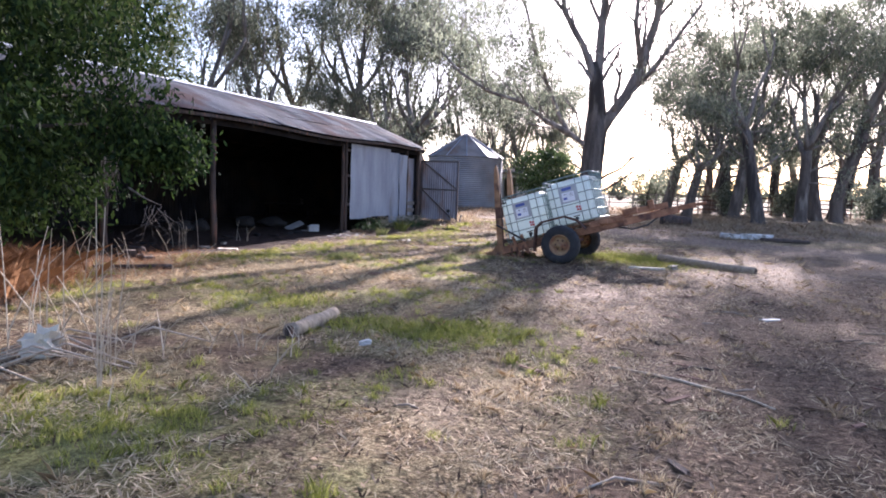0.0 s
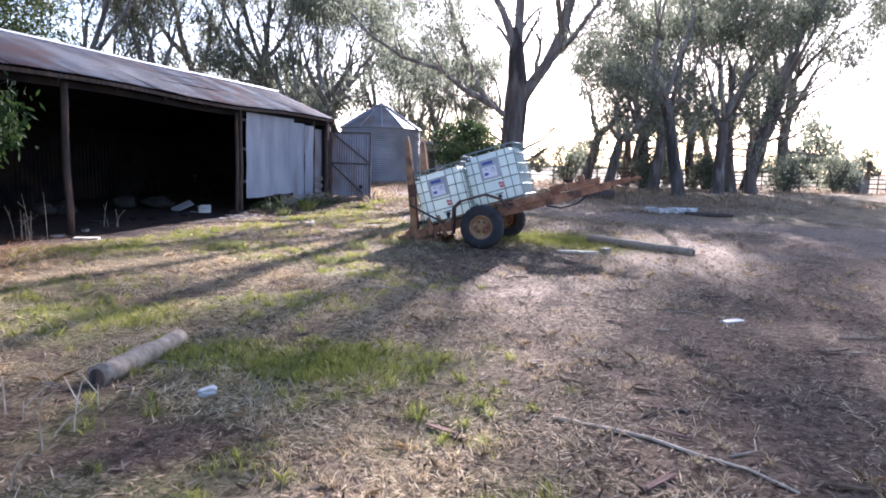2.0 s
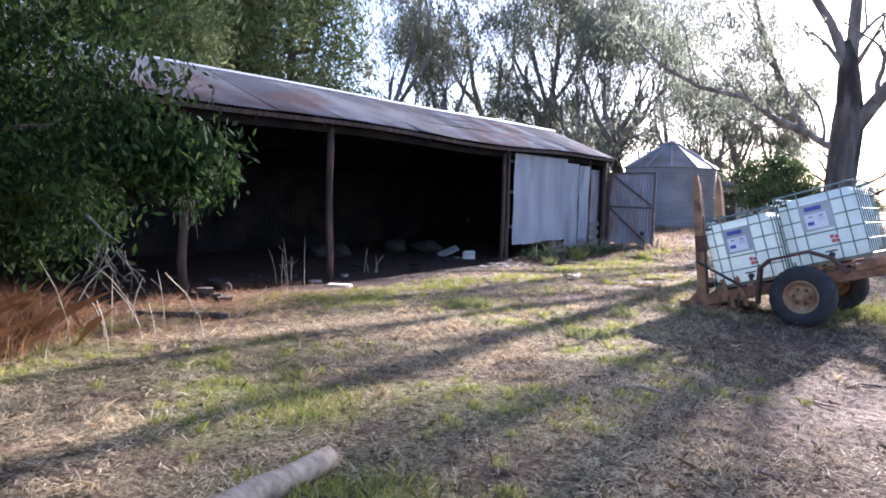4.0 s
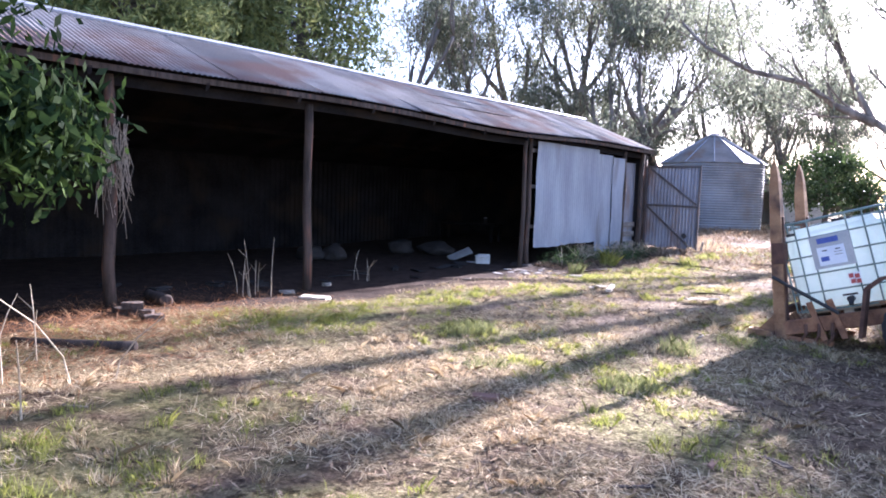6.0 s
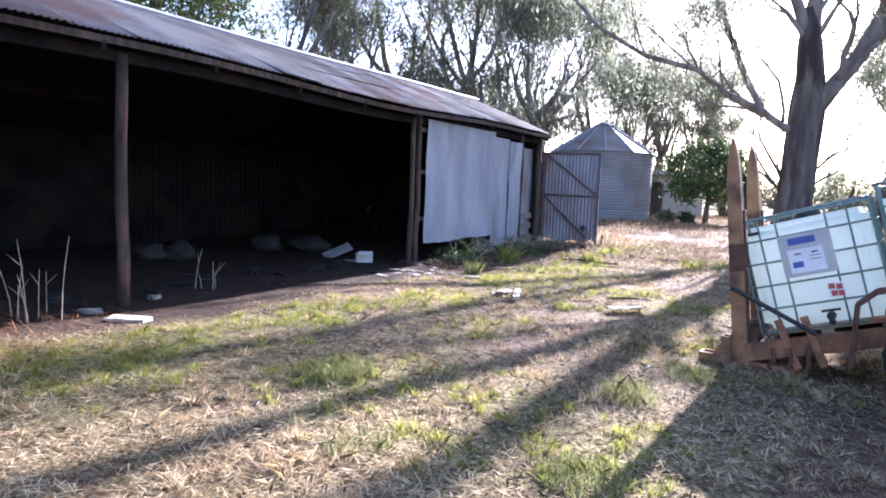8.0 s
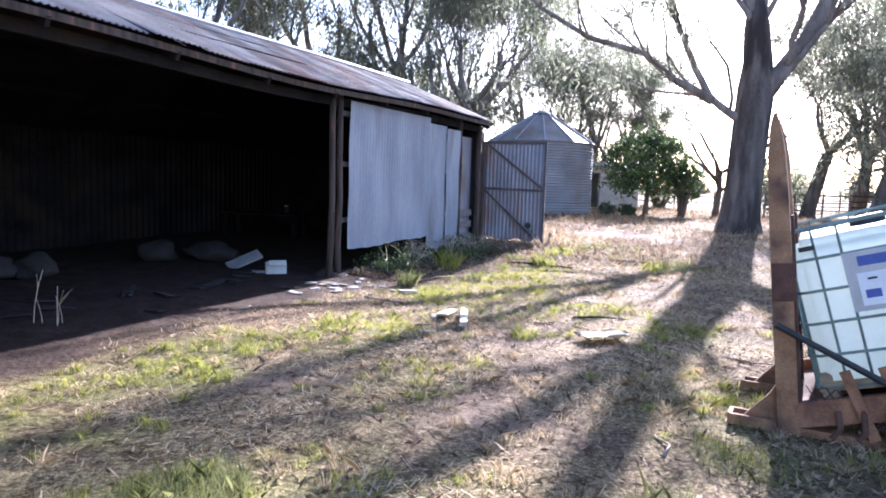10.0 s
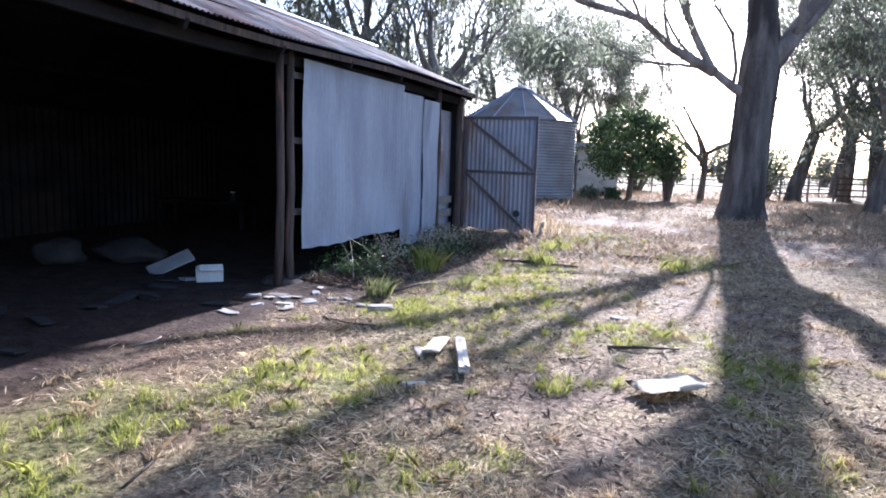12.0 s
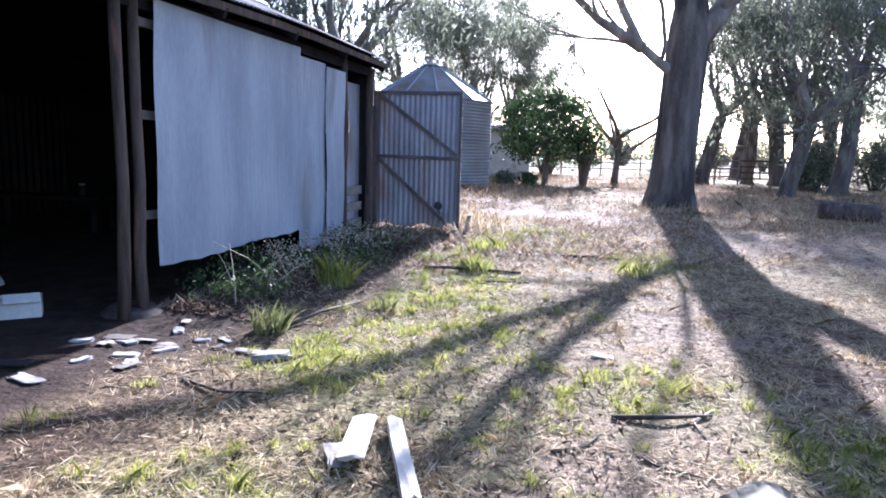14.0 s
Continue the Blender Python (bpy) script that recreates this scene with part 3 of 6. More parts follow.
bm = bmesh.new()
corrugated(bm, GW, GT - GB, 0.092, 0.011, 6, 8, Matrix.Translation((0, 0, GB)), gate_warp)
part("panel", bm, M_GATE, gate, "corrugated iron cladding", smooth=True)
for nm, p, q in (("top_rail", (0, -0.03, GT - 0.03), (GW, -0.03, GT - 0.03)), ("middle_rail", (0, -0.03, 1.46), (GW, -0.03, 1.44)), ("brace", (0.1, -0.035, GT - 0.08), (GW - 0.06, -0.035, 1.5)), ("brace", (0.04, -0.035, 1.42), (GW - 0.25, -0.035, GB + 0.12))):
    part(nm, single(plank, p, q, 0.035, 0.055), M_GATEBAR, gate)
# black disc laid on the sheet, painting the dark of a hole
part("rust_hole_disc", single(lambda bm: bmesh.ops.create_cone(bm, cap_ends=True, segments=9, radius1=0.075, radius2=0.06, depth=0.008, matrix=Matrix.Translation((GW - 0.36, -0.018, 0.62)) @ pose(0, 0, 0, 90, 0, 0))), M_BLACK, gate, "black disc standing in for the dark of a rusted hole")
part("end_stile", single(plank, (GW, -0.03, GB), (GW, -0.03, GT), 0.05, 0.05, (0, 1, 0)), M_GATEBAR, gate)
part("hinge_stile", single(plank, (0.0, -0.03, GB), (0.0, -0.03, GT), 0.05, 0.05, (0, 1, 0)), M_GATEBAR, gate)
bm = bmesh.new()
tube(bm, [GH + gdir * -0.1 + Vector((0, 0, z)) for z in (-0.1, 1, 2, 2.75)], [0.075, 0.07, 0.07, 0.065], 9, 0.05, rng)
tagged(part("gate_post", bm, M_POST, None, smooth=True), "weathered round timber gate post", "post")
for k, d in enumerate((-0.27, -0.36)):
    bm = bmesh.new()
    tube(bm, [GH + gdir * d + Vector((0.01 * k, 0.03, z)) for z in (0.0, 1.2, 2.5 - 0.15 * k)], [0.025, 0.025, 0.02], 6)
    tagged(part("fence_rail_pole", bm, M_TWIG, None), "thin upright timber pole beside the gate", "pole")

# ---- silo ----
SC, SR, SW, SP = Vector((1.12, 38.1, 0.2)), 2.12, 3.08, 4.42
silo = thing("silo", Matrix.Translation(SC), "round corrugated iron grain silo with a conical roof", "silo")
seg = 64
for k in range(4):
    bm = bmesh.new()
    z0, z1 = SW * k / 4, SW * (k + 1) / 4
    rows = []
    n = 44
    for j in range(n + 1):
        z = z0 + (z1 - z0) * j / n
        r = SR + 0.016 * math.sin(2 * math.pi * z / 0.105) + (0.012 if j in (0, n) else 0)
        rows.append([bm.verts.new((r * math.cos(2 * math.pi * i / seg), r * math.sin(2 * math.pi * i / seg), z)) for i in range(seg)])
    for j in range(n):
        for i in range(seg):
            bm.faces.new((rows[j][i], rows[j][(i + 1) % seg], rows[j + 1][(i + 1) % seg], rows[j + 1][i]))
    part("wall_ring", bm, M_SILO, silo, smooth=True)
cone = part("cone_roof", single(lambda bm: bmesh.ops.create_cone(bm, cap_ends=True, segments=12, radius1=SR + 0.12, radius2=0.3, depth=SP - SW - 0.12, matrix=Matrix.Translation((0, 0, (SP - 0.12 + SW) / 2)))), M_SILOR, silo, "faceted conical iron roof")
for i in range(12):
    t = 2 * math.pi * i / 12
    part("roof_rib", single(rod, ((SR + 0.12) * math.cos(t), (SR + 0.12) * math.sin(t), SW + 0.01), (0.3 * math.cos(t), 0.3 * math.sin(t), SP - 0.11), 0.03, seg=6), M_GALV, cone)
part("cap", single(lambda bm: (bmesh.ops.create_cone(bm, cap_ends=True, segments=16, radius1=0.42, radius2=0.06, depth=0.16, matrix=Matrix.Translation((0, 0, SP - 0.04))))), M_SILO, cone)
bm = bmesh.new()
for k in range(38):
    t = radians(-25)
    box(bm, (0.02, 0.03, 0.04), Matrix.Translation(((SR + 0.03) * math.cos(t), (SR + 0.03) * math.sin(t), 0.1 + k * 0.08)))
part("bolt_seam", bm, M_GALV, silo, "row of bolts down the wall seam")["kind"] = "stuff"

# ---- trailer with its masts ----
TO = Vector((1.36, 14.73, ground_at(1.36, 14.73)))
trailer = thing("trailer", Matrix.Translation(TO) @ pose(0, 0, 0, 0, 0, -24.5), "rusty steel farm trailer tipped back on its tail", "trailer")
BED = Matrix.Translation((0, 0, 0.10)) @ pose(0, 0, 0, 0, -16.8, 0)


def bedpart(name, bm, material, parent=None, label="", smooth=False):
    bm.transform(BED)
    return part(name, bm, material, parent or trailer, label, smooth)


for y in (-0.12, 1.12):
    bm = bmesh.new()
    plank(bm, (0.02, y, 0.03), (2.75, y, 0.03), 0.06, 0.16, bevel=0.008)
    plank(bm, (1.0, y, 0.17), (2.75, y, 0.17), 0.07, 0.03)
    plank(bm, (2.05, y - 0.02, 0.1), (2.75, y - 0.02, 0.1), 0.07, 0.1, bevel=0.01)
    bedpart("side_rail", bm, M_RUST, label="rusted channel side rail")
for i, x in enumerate((0.05, 0.7, 1.3, 1.95, 2.72)):
    bedpart("cross_member", single(plank, (x, -0.1, -0.02), (x, 1.1, -0.02), 0.08, 0.08), M_DRUST)
bedpart("deck", single(box, (2.3, 1.16, 0.02), Matrix.Translation((1.2, 0.5, 0.03))), M_DRUST, label="dark rusted deck plate")
for y0 in (-0.12, 1.12):
    bm = bmesh.new()
    plank(bm, (2.7, y0, 0.02), (3.75, 0.5 + (0.07 if y0 > 0.5 else -0.07), 0.02), 0.07, 0.14, bevel=0.008)
    bedpart("drawbar_arm", bm, M_RUST, label="converging drawbar arm")
bm = bmesh.new()
plank(bm, (3.2, 0.5, 0.06), (4.12, 0.5, 0.03), 0.1, 0.1, bevel=0.01)
plank(bm, (4.05, 0.5, 0.03), (4.32, 0.5, 0.02), 0.06, 0.06, bevel=0.01)
bedpart("drawbar", bm, M_RUST, label="tapered drawbar with coupling")
bm = bmesh.new()
plank(bm, (2.75, -0.05, 0.2), (3.6, 0.32, 0.16), 0.06, 0.12, bevel=0.01)
box(bm, (0.3, 0.1, 0.14), Matrix.Translation((2.9, -0.1, 0.2)), 0.015)
box(bm, (0.12, 0.12, 0.2), Matrix.Translation((3.3, 0.18, 0.24)), 0.015)
box(bm, (0.16, 0.08, 0.1), Matrix.Translation((2.35, -0.17, 0.12)), 0.015)
bedpart("tow_bracket", bm, M_RUST, label="rusted brackets on the drawbar")
bm = bmesh.new()
tube(bm, [(2.6, -0.1, -0.05), (2.85, -0.05, -0.16), (3.15, 0.1, -0.15), (3.4, 0.3, -0.02), (3.55, 0.35, 0.12), (3.6, 0.4, 0.2)], [0.018] * 6, 6)
bedpart("brake_hose", bm, M_BLACK, label="black hose looped under the drawbar")
# mudguard frame over the near wheel
bm = bmesh.new()
for p, q in (((0.82, -0.36, -0.14), (0.97, -0.36, 0.34)), ((0.97, -0.36, 0.34), (1.12, -0.36, 0.42)), ((1.12, -0.36, 0.42), (1.62, -0.36, 0.42)), ((1.62, -0.36, 0.42), (1.86, -0.36, 0.28)), ((1.86, -0.36, 0.28), (2.0, -0.36, 0.06))):
    plank(bm, p, q, 0.16, 0.035, up=(0.3, 0, 1))
bedpart("mudguard_strap", bm, M_DRUST, label="bent flat steel mudguard strap")
for x in (0.35, 0.55):
    bedpart("side_strut", single(plank, (x, -0.17, 0.28), (x + 0.07, -0.17, -0.15), 0.03, 0.06, up=(1, 0, 0)), M_RUST)
bedpart("brace_pole", single(rod, (0.05, -0.2, 0.62), (0.62, -0.19, 0.12), 0.02), M_BLACK, label="dark diagonal pole against the cage")



def tyre_bm(r, w, rim):
    bm = bmesh.new()
    prof = [(rim, -w * 0.42), (rim + 0.05, -w * 0.5), (r - 0.045, -w * 0.5), (r - 0.012, -w * 0.38), (r, -w * 0.15), (r, w * 0.15), (r - 0.012, w * 0.38), (r - 0.045, w * 0.5), (rim + 0.05, w * 0.5), (rim, w * 0.42)]
    n = 48
    rings = []
    for i in range(n):
        t = 2 * math.pi * i / n
        rings.append([bm.verts.new(((rr - (0.012 if (i % 2 and rr > r - 0.02) else 0)) * math.cos(t), yy, (rr - (0.012 if (i % 2 and rr > r - 0.02) else 0)) * math.sin(t))) for rr, yy in prof])
    for i in range(n):
        a, b = rings[i], rings[(i + 1) % n]
        for k in range(len(prof) - 1):
            bm.faces.new((a[k], b[k], b[k + 1], a[k + 1]))
    return bm


def rim_bm(r, w):
    bm = bmesh.new()
    prof = [(r + 0.004, -w * 0.42), (r - 0.015, -w * 0.44), (r - 0.035, -w * 0.3), (r - 0.06, -w * 0.12), (r - 0.085, -w * 0.16), (0.075, -w * 0.2), (0.06, -w * 0.36), (0.0, -w * 0.36)]
    n = 40
    rings = []
    for i in range(n):
        t = 2 * math.pi * i / n
        rings.append([bm.verts.new((rr * math.cos(t), yy + (0.02 if (k == 4 and i % 8 < 4) else 0), rr * math.sin(t))) for k, (rr, yy) in enumerate(prof)])
    for i in range(n):
        a, b = rings[i], rings[(i + 1) % n]
        for k in range(len(prof) - 1):
            bm.faces.new((a[k], a[k + 1], b[k + 1], b[k]))
    bmesh.ops.remove_doubles(bm, verts=bm.verts, dist=0.0005)
    return bm


WR = 0.41
for y, flip in ((-0.54, 1), (1.5, -1)):
    bm = tyre_bm(WR, 0.25, 0.215)
    bm.transform(Matrix.Translation((1.43, y, WR - 0.02)))
    tyre = part("wheel", bm, M_TYRE, trailer, "worn black tyre on a rusty yellow rim", smooth=True)
    bm = rim_bm(0.215, 0.25)
    bm.transform(Matrix.Translation((1.43, y, WR - 0.02)) @ Matrix.Diagonal((1, flip, 1, 1)))
    rim = part("rim", bm, M_RIM, tyre, "rusty yellow steel rim", smooth=True)
    for i in range(6):
        t = 2 * math.pi * i / 6
        part("wheel_nut", single(rod, (1.43 + 0.1 * math.cos(t), y - flip * 0.02, WR - 0.02 + 0.1 * math.sin(t)), (1.43 + 0.1 * math.cos(t), y - flip * 0.055, WR - 0.02 + 0.1 * math.sin(t)), 0.022, seg=6), M_DRUST, tyre)
part("axle", single(rod, (1.43, -0.5, WR - 0.02), (1.43, 1.46, WR - 0.02), 0.04), M_DRUST, trailer)
for y in (-0.08, 0.80):
    mb = bmesh.new()
    rings = []
    for z, hx, hy in ((0.0, 0.062, 0.07), (0.6, 0.062, 0.07), (1.2, 0.06, 0.066), (1.6, 0.055, 0.06), (1.8, 0.048, 0.052), (1.96, 0.03, 0.03), (2.04, 0.008, 0.008)):
        rings.append([mb.verts.new((-0.01 + sx * hx, y + sy * hy, z)) for sx, sy in ((-1, -1), (1, -1), (1, 1), (-1, 1))])
    for r0, r1 in zip(rings, rings[1:]):
        for k in range(4):
            mb.faces.new((r0[k], r0[(k + 1) % 4], r1[(k + 1) % 4], r1[k]))
    mb.faces.new(rings[-1])
    mb.faces.new(list(reversed(rings[0])))
    bmesh.ops.bevel(mb, geom=[e for e in mb.edges if abs(e.verts[0].co.z - e.verts[1].co.z) > 0.05], offset=0.006, segments=1, affect="EDGES")
    mb.transform(pose(0, 0, 0, 0, -6.5, 0))
    mast = part("mast", mb, M_TINE, trailer, "upright tapered steel tine with a pointed tip")
    fb = single(box, (0.02, 0.05, 1.35), Matrix.Translation((0.062, y - 0.02, 0.72)), 0.004)
    fb.transform(pose(0, 0, 0, 0, -6.5, 0))
    band = single(box, (0.136, 0.15, 0.24), Matrix.Translation((0, y, 0.98)), 0.004)
    band.transform(pose(0, 0, 0, 0, -6.5, 0))
    part("clamp_band", band, M_DRUST, mast, "dark rusted clamp band")
    part("rib", fb, M_DRUST, mast, "dark rusted rib")
    foot = bmesh.new()
    for p0, p1 in (((-0.36, y - 0.07, 0.05), (-0.08, y - 0.07, 0.05)), ((-0.36, y + 0.07, 0.05), (-0.08, y + 0.07, 0.05)), ((-0.36, y - 0.07, 0.05), (-0.36, y + 0.07, 0.05))):
        plank(foot, p0, p1, 0.025, 0.07)
    part("foot", foot, M_TINE, mast, "open rectangular steel foot")
    bm = bmesh.new()
    vs = [bm.verts.new((x, y + d, z)) for d in (-0.02, 0.02) for x, z in ((-0.32, 0.02), (-0.05, 0.02), (-0.05, 0.42), (-0.14, 0.24))]
    bm.faces.new(vs[0:4])
    bm.faces.new(list(reversed(vs[4:8])))
    for k in range(4):
        bm.faces.new((vs[k], vs[4 + k], vs[4 + (k + 1) % 4], vs[(k + 1) % 4]))
    part("gusset", bm, M_TINE, mast, "yellowish rusted gusset plate")
    part("fork", single(plank, (-0.05, y, 0.035), (0.5, y, 0.035), 0.1, 0.05), M_RUST, mast)
for z in (0.12, 0.34):
    part("mast_tie", single(plank, (0.0, -0.1, z), (0.0, 0.86, z), 0.05, 0.08), M_DRUST, trailer)
for k in range(3):
    x = 0.24 + 0.13 * k
    part("hook", single(tube, [(x, -0.17, 0.22 + 0.03 * k), (x + 0.02, -0.2, 0.12), (x - 0.02, -0.19, 0.05)], [0.02, 0.018, 0.015], 6), M_DRUST, trailer)


mesh_bm = bmesh.new()
for i in range(9):
    rod(mesh_bm, (0.06 + 0.055 * i, -0.13, 0.12), (0.06 + 0.055 * i + 0.16, -0.13, 0.34), 0.004, seg=4)
    rod(mesh_bm, (0.22 + 0.055 * i, -0.135, 0.12), (0.06 + 0.055 * i, -0.135, 0.34), 0.004, seg=4)
part("wire_mesh", mesh_bm, M_DRUST, trailer, "rusty diamond wire mesh at the tail")["kind"] = "stuff"


# ---- two caged water tanks ----
def tank(m, valve_up):
    t = thing("water_tank", m, "white plastic bulk tank in a green wire cage", "tank", "caged tanks on the trailer")
    W, D, H, Z0 = 1.0, 1.18, 0.98, 0.13
    bm = bmesh.new()
    box(bm, (W - 0.05, D - 0.05, H - 0.07), Matrix.Translation((W / 2, D / 2, Z0 + H / 2 - 0.02)))
    bmesh.ops.subdivide_edges(bm, edges=bm.edges[:], cuts=7, use_grid_fill=True)
    for v in bm.verts:
        bulge = 0.012 * math.sin(v.co.x / W * math.pi) * math.sin((v.co.z - Z0) / H * math.pi)
        v.co.y += (-bulge if v.co.y < 0.1 else bulge if v.co.y > D - 0.1 else 0)
    bmesh.ops.bevel(bm, geom=[e for e in bm.edges if e.is_manifold and e.calc_face_angle(0) > 0.9], offset=0.06, segments=3, affect="EDGES")
    part("bottle", bm, M_TANK, t, "translucent pale aqua plastic bottle", smooth=True)
    bm = bmesh.new()
    bmesh.ops.create_cone(bm, cap_ends=True, segments=20, radius1=0.11, radius2=0.1, depth=0.06, matrix=Matrix.Translation((W / 2, D / 2, Z0 + H - 0.03)))
    part("fill_cap", bm, M_BLACK, t)
    # cage: uprights and hoops, each tube its own mesh
    xs = [0.0, 0.16, 0.30, 0.68, 0.84, W]
    zs = [0.0, 0.2, 0.4, 0.6, 0.8, 0.99]
    ys = [0.0, 0.15, 0.3, 0.45, 0.6, 0.75, 0.9, 1.05, D]
    for y in (0.0, D):
        for x in xs:
            part("cage_upright", single(rod, (x, y, Z0), (x, y, Z0 + 1.0), 0.009, seg=6), M_CAGE, t)
    for x in (0.0, W):
        for y in ys[1:-1]:
            part("cage_upright", single(rod, (x, y, Z0), (x, y, Z0 + 1.0), 0.009, seg=6), M_CAGE, t)
    for k, z in enumerate(zs):
        bm = bmesh.new()
        o, r = -0.012, 0.009 if k < 5 else 0.014
        c = 0.05
        pts = [(c, o), (W - c, o), (W - o, c), (W - o, D - c), (W - c, D - o), (c, D - o), (o, D - c), (o, c), (c, o)]
        for (x0, y0), (x1, y1) in zip(pts, pts[1:]):
            rod(bm, (x0, y0, Z0 + z), (x1, y1, Z0 + z), r, seg=6)
        part("cage_hoop", bm, M_CAGE, t)
    plate = part("label_plate", single(box, (0.40, 0.004, 0.36), Matrix.Translation((0.49, -0.026, Z0 + 0.62)), 0.0), M_PLATE, t, "grey steel label plate")
    part("label", single(box, (0.27, 0.003, 0.2), Matrix.Translation((0.48, -0.0315, Z0 + 0.57)), 0.0), M_LABEL, plate, "white paper label")
    part("label_band", single(box, (0.21, 0.003, 0.06), Matrix.Translation((0.47, -0.0315, Z0 + 0.74)), 0.0), M_BLUE, plate, "blue printed band")
    for dx, dz, w, h, mt in ((0.41, 0.54, 0.08, 0.05, M_BLUE), (0.42, 0.63, 0.05, 0.012, M_BLACK), (0.55, 0.63, 0.05, 0.012, M_BLACK), (0.55, 0.6, 0.08, 0.008, M_SACK), (0.55, 0.57, 0.08, 0.008, M_SACK)):
        part("print_bar", single(box, (w, 0.002, h), Matrix.Translation((dx, -0.0345, Z0 + dz))), mt, plate)
    stk = part("hazard_sticker", single(box, (0.12, 0.004, 0.12), Matrix.Translation((0.64, -0.022, Z0 + 0.29))), M_LABEL, t, "small red and white sticker")
    for dx, dz in ((-0.03, 0.03), (0.025, 0.02), (-0.02, -0.03), (0.03, -0.035)):
        part("print_bar", single(box, (0.045, 0.003, 0.045), Matrix.Translation((0.64 + dx, -0.0262, Z0 + 0.29 + dz))), M_RED, stk)
    bm = bmesh.new()
    rod(bm, (0.56, 0.0, Z0 + 0.08), (0.56, -0.07, Z0 + 0.08), 0.035, seg=12)
    rod(bm, (0.56, -0.05, Z0 + 0.08), (0.56, -0.08, Z0 + 0.02), 0.025, seg=10)
    plank(bm, (0.5, -0.07, Z0 + 0.13), (0.64, -0.07, Z0 + 0.13), 0.02, 0.02)
    part("valve", bm, M_BLACK, t, "black outlet valve")
    part("date_mark", single(box, (0.09, 0.003, 0.03), Matrix.Translation((0.12, -0.014, Z0 + 0.87))), M_BLACK, t)
    for k, x in enumerate((0.06, W / 2, W - 0.06)):
        part("pallet_runner", single(box, (0.1, D, 0.1), Matrix.Translation((x, D / 2, 0.05)), 0.008), M_PALLET, t)
    part("pallet_deck", single(box, (W, D, 0.02), Matrix.Translation((W / 2, D / 2, 0.11)), 0.004), M_PALLET, t)
    return t


tank(trailer.matrix_world @ BED @ Matrix.Translation((0.19, -0.08, 0.042)), 0)
bedpart("packer", single(box, (0.98, 1.1, 0.075), Matrix.Translation((1.75, 0.5, 0.079)), 0.01), M_PALLET, label="timber packer under the second tank")
tank(trailer.matrix_world @ BED @ Matrix.Translation((1.26, -0.08, 0.118)), 0)


# ---- trees ----
def branch(rng, p, d, length, r, lift, wander, segs=5, taper=0.55):
    pts, rad = [Vector(p)], [r]
    d = Vector(d).normalized()
    for i in range(segs):
        d = (d + Vector((rng.gauss(0, wander), rng.gauss(0, wander), rng.gauss(0, wander) + lift / segs))).normalized()
        pts.append(pts[-1] + d * length / segs)
        rad.append(r * (1 - (1 - taper) * (i + 1) / segs))
    return pts, rad, d


def grow(bm, rng, p, d, length, r, depth, tips, lift=0.25, fork=(2, 3), spread=0.6, ratio=0.72, rmin=0.012):
    pts, rad, d2 = branch(rng, p, d, length, r, lift, 0.13 if depth > 1 else 0.2)
    tube(bm, pts, rad, 9 if r > 0.1 else 6 if r > 0.03 else 4, 0.06 if r > 0.08 else 0, rng)
    if depth == 0:
        tips.extend(pts[2:])
        return
    if depth == 1:
        tips.append(pts[-1])
    for k in range(rng.randint(*fork)):
        at = rng.choice((3, 4, 5, 5)) if k else 5
        a = rng.uniform(0, 2 * math.pi)
        side = Vector((math.cos(a), math.sin(a), rng.uniform(-0.2, 0.5)))
        nd = (d2 + side * spread * rng.uniform(0.6, 1.3)).normalized()
        grow(bm, rng, pts[at], nd, length * ratio * rng.uniform(0.75, 1.2), max(rmin, rad[at] * rng.uniform(0.5, 0.75)), depth - 1, tips, lift, fork, spread, ratio, rmin)


def clump_quads(rs, tips, share, per, spread, length, width, droop):
    """Leaves in hanging clumps round some of the twig ends, with open sky between the clumps."""
    c = np.array([tuple(p) for p in tips])
    c = c[rs.uniform(0, 1, len(c)) < share]
    r = np.repeat(spread * rs.uniform(0.55, 1.5, (len(c), 1)), per, axis=0)
    c = np.repeat(c, per, axis=0)
    off = rs.normal(0, 1, (len(c), 3)) * np.array([0.62, 0.62, 0.42])
    off[:, 2] -= np.abs(rs.normal(0, 0.45, len(c)))
    c = c + off * r
    d = rs.normal(0, 1, c.shape)
    d[:, 2] -= droop * 2.5
    d = unit(d)
    w = unit(np.cross(d, rs.normal(0, 1, c.shape))) * width * rs.uniform(0.6, 1.3, (len(c), 1)) / 2
    ln = length * rs.uniform(0.6, 1.3, (len(c), 1)) / 2
    return np.stack([c - d * ln, c + w, c + d * ln, c - w], axis=1)


